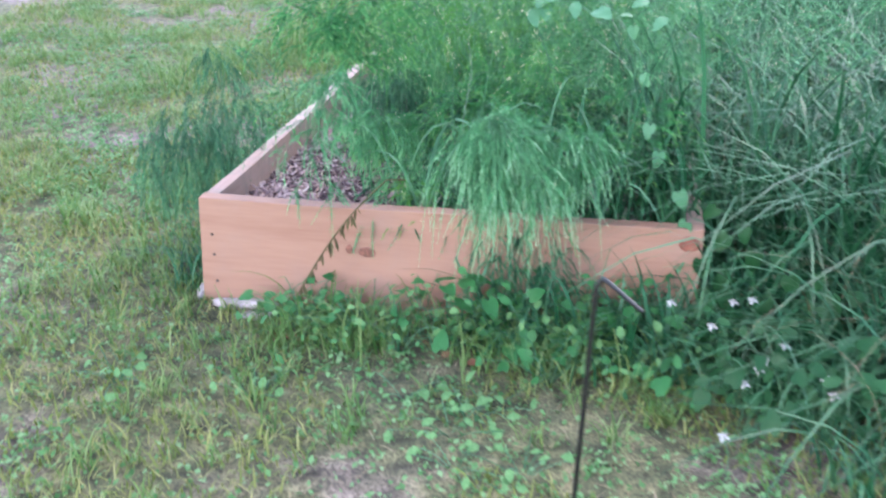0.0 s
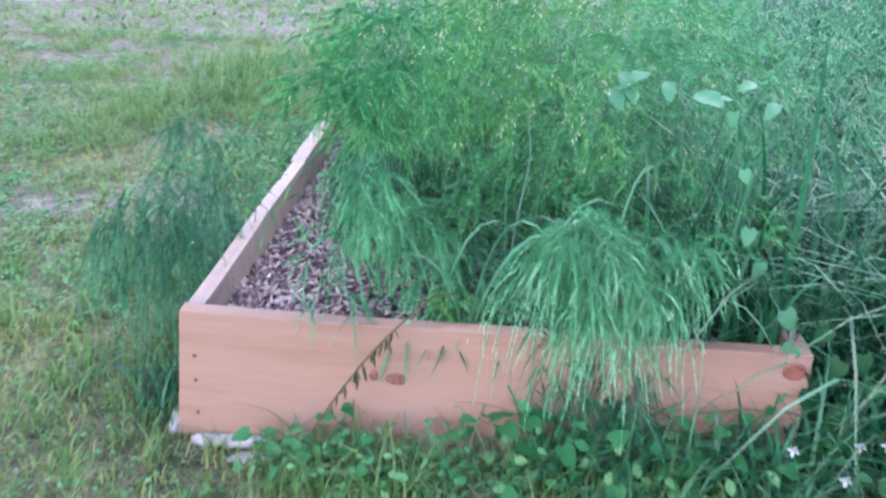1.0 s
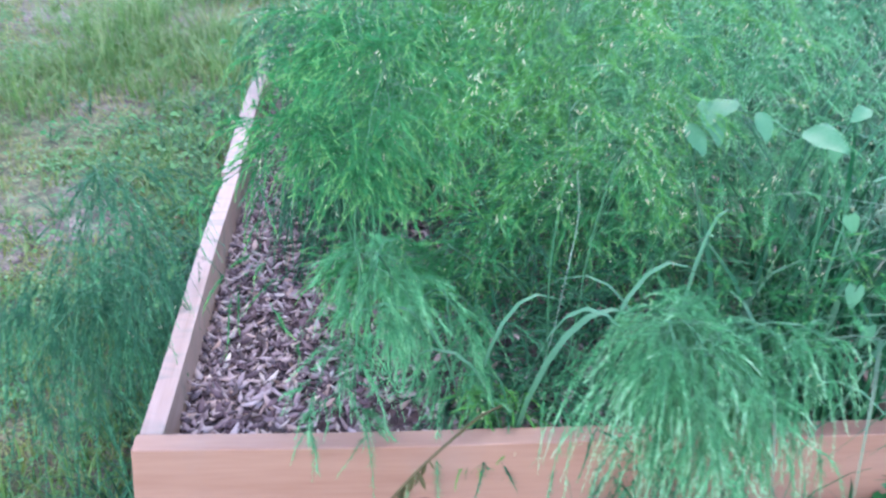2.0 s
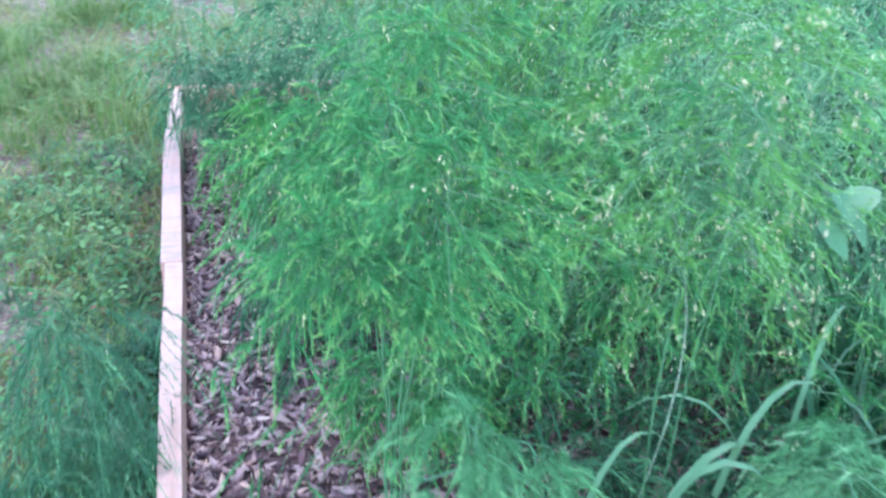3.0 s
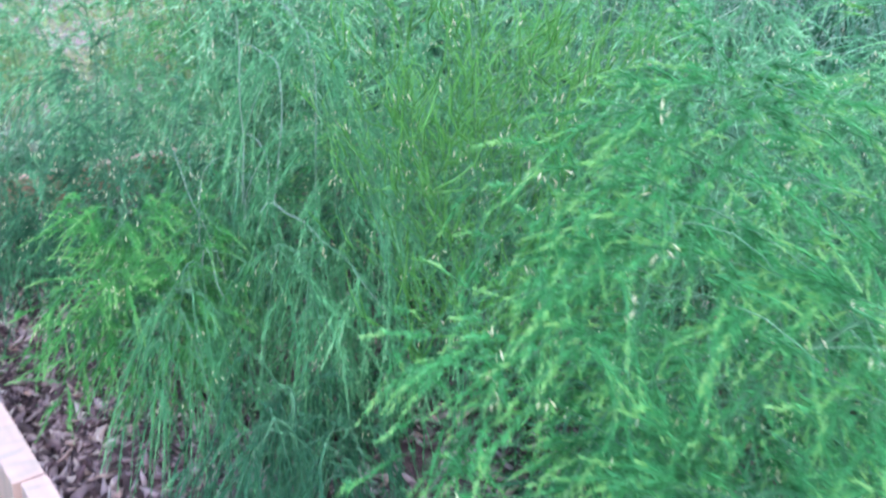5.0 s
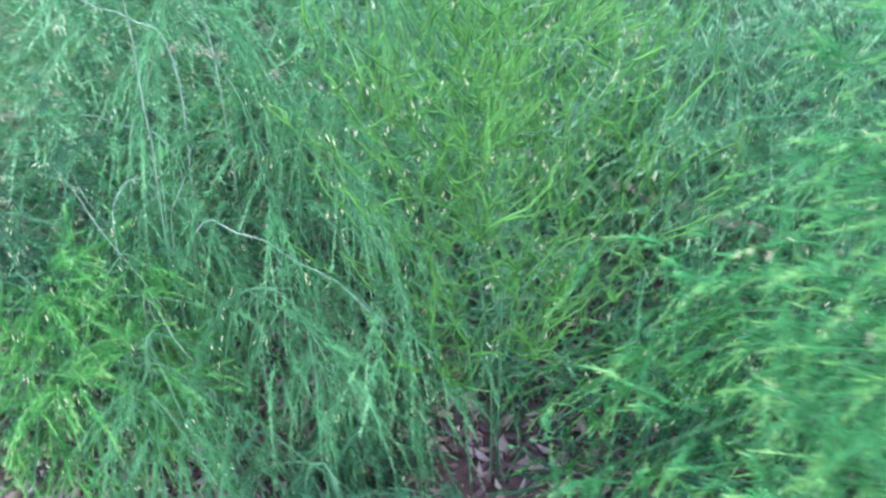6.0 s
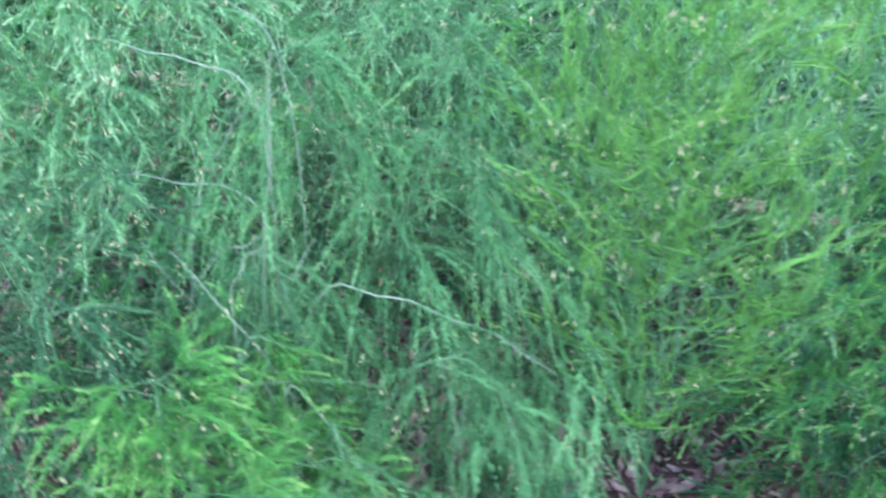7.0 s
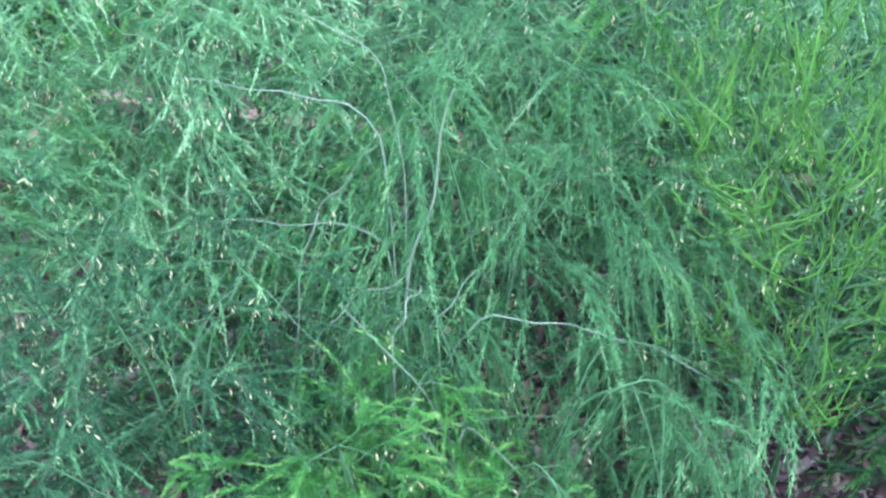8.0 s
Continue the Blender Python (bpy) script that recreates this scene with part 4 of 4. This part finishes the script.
def vine(points, sizes, me, label, radius=0.0014, hang=False):
    """A climbing stem through the points with a leaf at each."""
    pts = np.array(points, float)
    v = tagged(empty("vine", pts[0]), label, "vine")
    rel = pts - pts[0]
    u = np.linspace(0, len(rel) - 1, 24)
    line = np.stack([np.interp(u, np.arange(len(rel)), rel[:, a]) for a in range(3)], -1)
    line[:, 0] += 0.006 * np.sin(u * 5)
    child("stem", tri_mesh("stem", *tubes(line[None], np.full((1, 24), radius), 5), STALK), v, "thin twining stem")
    for p, s in zip(rel, sizes):
        if s:
            tilt = [rng.normal(0, 0.3), -1.0, 0.35 + rng.normal(0, 0.2)] if hang else [rng.normal(0, 0.4), -0.35 + rng.normal(0, 0.25), 0.9]
            leaf_at(me, v, p + [0, -0.012, 0.01], tilt, -1.57 + rng.normal(0, 0.35 if hang else 1.0), s)
    return v


vine([(1.17, 0.02, 0.20), (1.18, 0.02, 0.29), (1.156, 0.03, 0.358), (1.106, 0.072, 0.434), (1.082, 0.096, 0.492), (1.06, 0.12, 0.60), (1.03, 0.15, 0.70)],
     [0.035, 0.045, 0.045, 0.04, 0.036, 0.03, 0.03], HEART_PALE, "climbing vine with pale heart-shaped leaves over the plank corner", hang=True)
# these vines take the shade-darkened leaf colour too
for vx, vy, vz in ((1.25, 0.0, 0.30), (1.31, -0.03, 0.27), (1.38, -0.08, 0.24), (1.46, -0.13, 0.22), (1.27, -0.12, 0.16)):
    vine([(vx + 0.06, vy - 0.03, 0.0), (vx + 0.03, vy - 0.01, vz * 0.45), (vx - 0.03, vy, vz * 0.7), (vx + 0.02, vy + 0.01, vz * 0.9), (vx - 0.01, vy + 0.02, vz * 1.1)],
         [0.03, 0.05, 0.055, 0.05, 0.04], HEART_SHADED, "climbing vine with shade-darkened heart-shaped leaves beside the plank's end", hang=True)
vine([(0.92, 0.24, MULCH), (0.88, 0.18, 0.50), (0.80, 0.145, 0.735), (0.82, 0.16, 0.765), (0.87, 0.16, 0.765), (0.90, 0.14, 0.755), (0.945, 0.09, 0.745)],
     [0, 0, 0.055, 0.075, 0.075, 0.05, 0.075], OVAL_PALE, "twining weed with broad pale leaves climbing the ferns")
vine([(1.05, 0.12, MULCH), (1.04, 0.14, 0.50), (1.03, 0.17, 0.72), (1.06, 0.14, 0.76), (1.10, 0.12, 0.73), (1.13, 0.10, 0.67), (1.15, 0.09, 0.60)],
     [0, 0, 0.035, 0.045, 0.05, 0.06, 0.04], OVAL_PALE, "tall weed with drooping pale oval leaves")


def bare_stem(points, label, radius=0.0013):
    """A thin bare whitish stem left standing among the ferns."""
    pts = np.array(points, float)
    rel = pts - pts[0]
    u = np.linspace(0, len(rel) - 1, 20)
    line = np.stack([np.interp(u, np.arange(len(rel)), rel[:, a]) for a in range(3)], -1)
    for _ in range(3):
        line[1:-1] = (line[:-2] + line[1:-1] + line[2:]) / 3
    line[:, :2] += 0.004 * np.sin(u * 6 + pts[0, 0] * 50)[:, None]
    ob = new("bare_stem", tri_mesh("bare_stem", *tubes(line[None], np.linspace(radius * 0.85, radius * 0.4, 20)[None], 5), PALE_STEM, smooth=True))
    ob.location = pts[0]
    return tagged(ob, label, "stem", group="bare stems among the ferns")


PALE_STEM = leafy("pale_stem", (0.18, 0.38, 0.28), (0.33, 0.52, 0.41), (0.56, 0.70, 0.60), through_light=0.05, scale=30)
bare_stem([(0.46, 1.28, MULCH - 0.02), (0.46, 1.28, 0.50), (0.44, 1.24, 0.66), (0.42, 1.21, 0.82)], "tall pale bluish stem standing among the ferns", 0.0022)
bare_stem([(0.44, 1.16, MULCH - 0.02), (0.36, 1.22, 0.50), (0.34, 1.30, 0.62)], "thin whitish bare stem leaning through the ferns")
bare_stem([(0.38, 1.27, MULCH - 0.02), (0.37, 1.26, 0.55), (0.385, 1.25, 0.585), (0.41, 1.24, 0.60)], "thin whitish bent stem among the ferns")
bare_stem([(0.44, 1.24, MULCH - 0.02), (0.45, 1.22, 0.52), (0.45, 1.16, 0.54), (0.46, 1.08, 0.53), (0.48, 0.99, 0.50), (0.50, 0.92, 0.44)], "pale stem arching over the hanging fronds", 0.0016)
bare_stem([(0.36, 1.20, MULCH - 0.02), (0.34, 1.19, 0.50), (0.34, 1.13, 0.44), (0.34, 1.08, 0.37)], "pale stem hooking over at its top", 0.0016)
bare_stem([(0.60, 0.15, MULCH - 0.02), (0.655, 0.13, 0.50), (0.66, 0.16, 0.67), (0.64, 0.20, 0.75)], "thin pale stem standing among the ferns", 0.0014)

bare_stem([(0.50, 1.30, MULCH - 0.02), (0.54, 1.30, 0.58), (0.56, 1.32, 0.71), (0.56, 1.40, 0.712), (0.56, 1.47, 0.715), (0.56, 1.56, 0.718)], "whitish bare stem bent over level among the ferns", 0.0016)
bare_stem([(0.48, 1.28, MULCH - 0.02), (0.51, 1.29, 0.48), (0.52, 1.305, 0.582), (0.52, 1.415, 0.569), (0.52, 1.513, 0.557)], "whitish bare stem bent over level among the ferns", 0.0017)
bare_stem([(0.48, 1.44, MULCH - 0.02), (0.51, 1.42, 0.45), (0.52, 1.398, 0.568), (0.52, 1.357, 0.629), (0.52, 1.313, 0.689)], "whitish slanting stem among the ferns", 0.0020)
bare_stem([(0.47, 1.33, MULCH - 0.02), (0.48, 1.321, 0.408), (0.48, 1.311, 0.469), (0.48, 1.325, 0.53)], "thin pale forked stem among the ferns", 0.0018)
bare_stem([(0.47, 1.33, MULCH - 0.02), (0.48, 1.321, 0.408), (0.48, 1.301, 0.476), (0.48, 1.295, 0.54)], "thin pale forked stem among the ferns", 0.0018)
bare_stem([(0.60, 1.30, MULCH - 0.02), (0.62, 1.31, 0.62), (0.62, 1.333, 0.738), (0.62, 1.367, 0.758), (0.62, 1.442, 0.787)], "pale stem nodding over the ferns", 0.0015)
bare_stem([(0.42, 1.25, MULCH - 0.02), (0.42, 1.293, 0.424), (0.42, 1.358, 0.477), (0.42, 1.41, 0.548)], "straight thin whitish stem slanting through the ferns", 0.0014)
bare_stem([(0.38, 1.08, MULCH - 0.02), (0.38, 1.118, 0.297), (0.38, 1.194, 0.359), (0.38, 1.239, 0.414), (0.38, 1.233, 0.457)], "pale bluish stem curving out of the ferns", 0.0022)
bare_stem([(0.43, 1.25, MULCH - 0.02), (0.44, 1.24, 0.522), (0.44, 1.188, 0.598)], "thin whitish twig-like stem among the ferns", 0.0015)
bare_stem([(0.42, 1.40, MULCH - 0.02), (0.44, 1.371, 0.481), (0.44, 1.311, 0.551), (0.44, 1.258, 0.582)], "thin whitish stem bowing over the ferns", 0.0016)


def broad_grass(at, rows, label):
    """A few wide pale blades that arch over. rows: azimuth, length, width, lean, curl."""
    g = tagged(empty("broad_grass", at), label, "grass")
    for az, ln, wd, lean, curl in rows:
        k = 9
        u = np.linspace(0, 1, k)
        ln = ln * 1.3
        r, z = ln * (lean * u + (0.10 + 0.5 * curl) * u**2), ln * (u - (0.42 + 0.5 * curl) * u**3)
        c = np.stack([r * math.cos(az), r * math.sin(az), z], -1)
        side = np.array([-math.sin(az), math.cos(az), 0])[None] * (wd * 0.4 * np.sin(np.pi * np.clip(u * 0.85 + 0.15, 0, 1)) ** 0.7)[:, None]
        mid = c - np.array([0, 0, 0.12]) * wd
        v = np.concatenate([c - side, mid, c + side])
        f = []
        for i in range(k - 1):
            for a in (0, k):
                f += [[a + i, a + i + 1, a + k + i + 1], [a + i, a + k + i + 1, a + k + i]]
        child("blade", tri_mesh("blade", v, f, PALE_LEAF, smooth=True), g)
    return g


broad_grass((0.56, 0.04, MULCH), [(-0.4, 0.46, 0.022, 0.06, 0.22), (0.3, 0.42, 0.018, 0.15, 0.45), (2.9, 0.34, 0.012, 0.1, 0.5)], "wide-bladed pale grass shoot among the ferns")
broad_grass((0.50, 0.08, MULCH), [(0.4, 0.42, 0.011, 0.05, 0.4), (2.9, 0.42, 0.012, 0.08, 0.45)], "wide-bladed grass shoot with bent leaves")
broad_grass((0.68, 0.08, MULCH), [(0.2, 0.50, 0.014, 0.05, 0.3)], "single pale grass blade arching over the ferns")
broad_grass((0.83, 0.14, MULCH), [(0.5, 0.52, 0.010, 0.02, 0.08), (2.7, 0.40, 0.011, 0.15, 0.4), (-0.3, 0.38, 0.011, 0.25, 0.5)], "wide-bladed grass with a curled tip")
broad_grass((0.98, 0.06, MULCH), [(0.6, 0.34, 0.010, 0.05, 0.3), (1.9, 0.38, 0.010, 0.1, 0.5), (-0.8, 0.32, 0.010, 0.1, 0.6), (3.0, 0.30, 0.010, 0.1, 0.5)], "grass shoot standing behind the front plank")
broad_grass((0.70, -0.06, 0), [(0.9, 0.30, 0.009, 0.1, 0.3), (2.3, 0.28, 0.008, 0.15, 0.35), (-0.6, 0.22, 0.008, 0.2, 0.5)], "grass shoot standing in front of the plank")
broad_grass((1.05, -0.08, 0), [(0.4, 0.24, 0.008, 0.1, 0.4), (1.6, 0.26, 0.008, 0.05, 0.3), (2.6, 0.24, 0.008, 0.1, 0.4), (-0.9, 0.18, 0.009, 0.3, 0.9), (-2.2, 0.18, 0.009, 0.3, 0.9)], "tuft of grass standing in front of the plank")


def flower(at, h, label):
    f = tagged(empty("white_flower", (at[0], at[1], 0)), label, "flower", group="white flowers")
    t = np.linspace(0, 1, 6)[:, None]
    lean = np.array([rng.normal(0, 0.02), rng.normal(0, 0.02), h])
    line = lean * t + np.array([0.01, 0, 0]) * np.sin(t * 3)
    child("stem", tri_mesh("stem", *tubes(line[None], np.full((1, 6), 0.001), 4), STALK), f)
    n = 7
    up = unit(np.stack([np.cos(np.arange(n) * 0.9) * 0.7, np.sin(np.arange(n) * 0.9) * 0.7, np.ones(n)], -1))
    v, fc = scatter(LEAF_V, LEAF_F, np.repeat(line[-1:], n, 0), turns(up, np.arange(n) * 0.9), np.full((n, 3), 0.014))
    child("petals", tri_mesh("petals", v, fc, WHITE_PETAL), f, "small white petals")
    return f


for fx, fy, fh in ((1.19, -0.13, 0.14), (1.24, -0.14, 0.13), (1.27, -0.18, 0.11), (1.31, -0.12, 0.15), (1.30, -0.33, 0.09), (1.28, -0.36, 0.08), (1.33, -0.30, 0.09),
                   (1.42, -0.40, 0.09), (1.38, -0.27, 0.12), (1.25, -0.52, 0.06), (1.44, -0.33, 0.1)):
    flower((fx, fy - 0.03), fh + 0.05, "small white wildflower on a thin stem")


# ---- stones, stake, fallen stalk ----
def stone(at, size, turn, seed, label):
    bm = bmesh.new()
    bmesh.ops.create_icosphere(bm, subdivisions=3, radius=1.0)
    for v in bm.verts:
        d = 1 + 0.35 * noise.noise(v.co * 1.3 + V3((seed, 0, 0))) + 0.12 * noise.noise(v.co * 4 + V3((0, seed, 0)))
        v.co = V3((v.co.x * d * size[0], v.co.y * d * size[1], max(-0.6, v.co.z) * d * size[2]))
    me = bpy.data.meshes.new("stone")
    bm.to_mesh(me)
    bm.free()
    me.polygons.foreach_set("use_smooth", [True] * len(me.polygons))
    me.materials.append(STONE)
    ob = new("stone", me)
    ob.matrix_world = pose(*at, 0, 0, turn)
    return tagged(ob, label, "stone", group="stones under the bed")


stone((0.095, -0.016, 0.008), (0.090, 0.017, 0.014), 2, 1, "long pale flat stone at the foot of the front plank")
stone((0.15, -0.062, 0.004), (0.045, 0.018, 0.009), 12, 4, "thin pale flat stone lying in grass")
stone((-0.026, 0.05, 0.012), (0.018, 0.05, 0.022), 0, 11, "rough grey-white stone against the side plank")
stone((-0.028, 0.13, 0.02), (0.018, 0.04, 0.034), 5, 15, "rough grey-white stone against the side plank")


def stake():
    pts = np.array([(0.985, -0.925, -0.05), (0.99, -0.93, 0.2), (0.998, -0.935, 0.42), (1.004, -0.939, 0.585), (1.012, -0.941, 0.597), (1.020, -0.950, 0.596), (1.062, -1.000, 0.585)])
    st = tagged(empty("garden_stake", pts[0]), "thin black metal garden stake with a bent top", "stake")
    rel = pts - pts[0]
    child("shaft", tri_mesh("shaft", *tubes(rel[None, :4], np.full((1, 4), 0.0036), 8), BLACK_METAL, smooth=True), st)
    child("bent_arm", tri_mesh("bent_arm", *tubes(rel[None, 3:], np.array([[0.0042, 0.0038, 0.0034, 0.0026]]), 8), BLACK_METAL, smooth=True), st, "bent tip of the rod")


stake()


def dry_leaf(at, size, tilt, turn):
    me = tri_mesh("dry_leaf", (LEAF_V * [1, 1, 2.5]) * size, LEAF_F, DRY_LEAF, smooth=True)
    ob = new("dry_leaf", me)
    ob.matrix_world = pose(*at, tilt, rng.uniform(-20, 20), turn)
    return tagged(ob, "curled dry reddish-brown leaf lying on the ground", "dry leaf", group="dry leaves")


DRY_LEAF = leafy("dry_leaf", (0.20, 0.08, 0.05), (0.34, 0.15, 0.09), (0.50, 0.27, 0.17), through_light=0.1, scale=40)
for k in range(26):
    side = k % 2
    dry_leaf((rng.uniform(0.2, 1.1), -0.06 - 0.18 * rng.uniform(0, 1), 0.012) if side else (-0.05 - 0.12 * rng.uniform(0, 1), rng.uniform(0.9, 1.8), 0.012),
             rng.uniform(0.03, 0.06), rng.uniform(-25, 25), rng.uniform(0, 360))


def plastic_scrap():
    bm = bmesh.new()
    bmesh.ops.create_icosphere(bm, subdivisions=4, radius=1.0)
    for v in bm.verts:
        d = 1 + 0.5 * noise.noise(v.co * 2.1) + 0.25 * noise.noise(v.co * 6)
        v.co = V3((v.co.x * d * 0.07, v.co.y * d * 0.05, max(-0.3, v.co.z) * d * 0.10))
    me = bpy.data.meshes.new("plastic_scrap")
    bm.to_mesh(me)
    bm.free()
    me.materials.append(plain("white_plastic", (0.78, 0.80, 0.80), 0.4, spread=0.05))
    ob = new("plastic_scrap", me)
    ob.location = (1.78, 0.52, 0.03)
    return tagged(ob, "crumpled white plastic scrap caught in tall grass", "plastic scrap")


plastic_scrap()


def fallen_stalk():
    p0, p2 = np.array([0.50, -0.06, 0.385]), np.array([0.26, -0.085, 0.06])
    s = tagged(empty("leaning_stalk", p2), "thin leaning weed stalk with withered hanging leaves", "weed stalk")
    t = np.linspace(0, 1, 14)[:, None]
    line = (p0 - p2) * (1 - t) + np.array([0, 0, 0.03]) * np.sin(np.pi * t)
    line = np.concatenate([np.array([[0.275, 0.06, 0.315]]), line])
    child("stem", tri_mesh("stem", *tubes(line[None], np.full((1, 15), 0.0022), 5), WITHERED), s, "olive dry stem")
    n = 36
    u = np.sort(rng.uniform(0.28, 0.97, n))
    p = np.stack([np.interp(u, t[:, 0], line[1:, a]) for a in range(3)], -1)
    down = unit(np.stack([rng.normal(0, 0.4, n), -np.ones(n), rng.normal(0.1, 0.2, n)], -1))
    hang = unit(np.stack([rng.normal(0.05, 0.28, n), rng.normal(0, 0.2, n), -np.ones(n)], -1))
    mats = np.stack([hang, unit(np.cross(down, hang)), down], -1)
    v, f = scatter(LEAF_V * [1, 0.34, 1], LEAF_F, p, mats, rng.uniform(0.010, 0.042, (n, 1)) * np.ones((1, 3)))
    child("withered_leaves", tri_mesh("withered_leaves", v, f, WITHERED), s, "narrow withered brown-green leaves")


WITHERED = leafy("withered_leaf", (0.10, 0.09, 0.045), (0.19, 0.18, 0.08), (0.30, 0.26, 0.14))
fallen_stalk()


def twig(points, label):
    """A thin grey dead twig lying on the wood chips."""
    pts = np.array(points, float)
    u = np.linspace(0, len(pts) - 1, 14)
    line = np.stack([np.interp(u, np.arange(len(pts)), pts[:, a]) for a in range(3)], -1)
    line[:, 2] += mulch_height(line[:, 0], line[:, 1])
    v, f = tubes((line - line[0])[None], np.linspace(0.0022, 0.001, 14)[None], 6)
    ob = new("twig", tri_mesh("twig", v, f, TWIG, smooth=True))
    ob.location = line[0]
    return tagged(ob, label, "twig", group="twigs on the mulch")


TWIG = plain("grey_twig", (0.50, 0.46, 0.44), 0.8, spread=0.4, scale=80)
twig([(0.15, 0.97, 0.012), (0.145, 0.90, 0.016), (0.155, 0.86, 0.014), (0.18, 0.81, 0.010)], "thin bent grey twig lying on wood chips")
twig([(0.12, 1.04, 0.012), (0.10, 0.99, 0.018), (0.09, 0.94, 0.012)], "short pale grey twig lying on wood chips")
twig([(0.09, 1.70, 0.014), (0.13, 1.71, 0.016), (0.18, 1.69, 0.012)], "pale stick lying across wood chips by the side plank")


# ---- mulch chips last ----
def mulch():
    kinds = [chip_shape(s) for s in range(6)]
    shared = [tri_mesh("chip", v, f, CHIP) for v, f in kinds]
    n = 300
    p = np.stack([rng.uniform(0.05, 0.34, n), rng.uniform(0.05, 0.95, n), np.zeros(n)], -1)
    p[:, 2] = mulch_height(p[:, 0], p[:, 1]) + rng.uniform(-0.002, 0.012, n)
    up = unit(np.stack([rng.normal(0, 0.4, n), rng.normal(0, 0.4, n), np.ones(n)], -1))
    m = turns(up, rng.uniform(0, 6.28, n))
    for i in range(n):
        ob = new("chip", shared[i % 6])
        ob.parent = MULCH_BED
        s = rng.uniform(0.012, 0.026)
        ob.matrix_local = Matrix.Translation(p[i]) @ Matrix(m[i].tolist()).to_4x4() @ Matrix.Diagonal((s, s, s * 0.7, 1))
    n = 17000
    p = np.stack([0.045 + (WID - 0.09) * rng.uniform(0, 1, n) ** 1.5, rng.uniform(0.045, LEN - 0.045, n), np.zeros(n)], -1)
    p[:, 2] = mulch_height(p[:, 0], p[:, 1]) - rng.uniform(0.0, 0.010, n)
    up = unit(np.stack([rng.normal(0, 0.6, n), rng.normal(0, 0.6, n), np.ones(n)], -1))
    m = turns(up, rng.uniform(0, 6.28, n))
    sc = (0.004 + 0.026 * rng.uniform(0, 1, n) ** 1.6)[:, None] * np.stack([np.ones(n), rng.uniform(0.4, 1.3, n), np.full(n, 0.8)], -1)
    out = []
    for k, (v, f) in enumerate(kinds):
        out.append(scatter(v, f, p[k::6], m[k::6], sc[k::6]))
    child("chips", tri_mesh("chips", *join(*out), CHIP), MULCH_BED, "scattered wood chips", kind="stuff")


mulch()

# low sprays under the bushy fern
asparagus((0.44, 0.46, MULCH), [(-0.14, -0.04, 0.14, -0.04, 0.0, 0.26), (-0.04, -0.10, 0.16, 0.0, -0.02, 0.28), (0.08, -0.06, 0.18, 0.03, 0.0, 0.26), (-0.10, 0.06, 0.12, -0.03, 0.02, 0.24)], G,
          "low green asparagus sprays under a bushy fern", branches=20, reach=0.12, rise=0.1, droop=0.7, sprays=9, per=46, start=0.3, flowers=8, spray_len=0.06, size=0.015, fork=1.4)
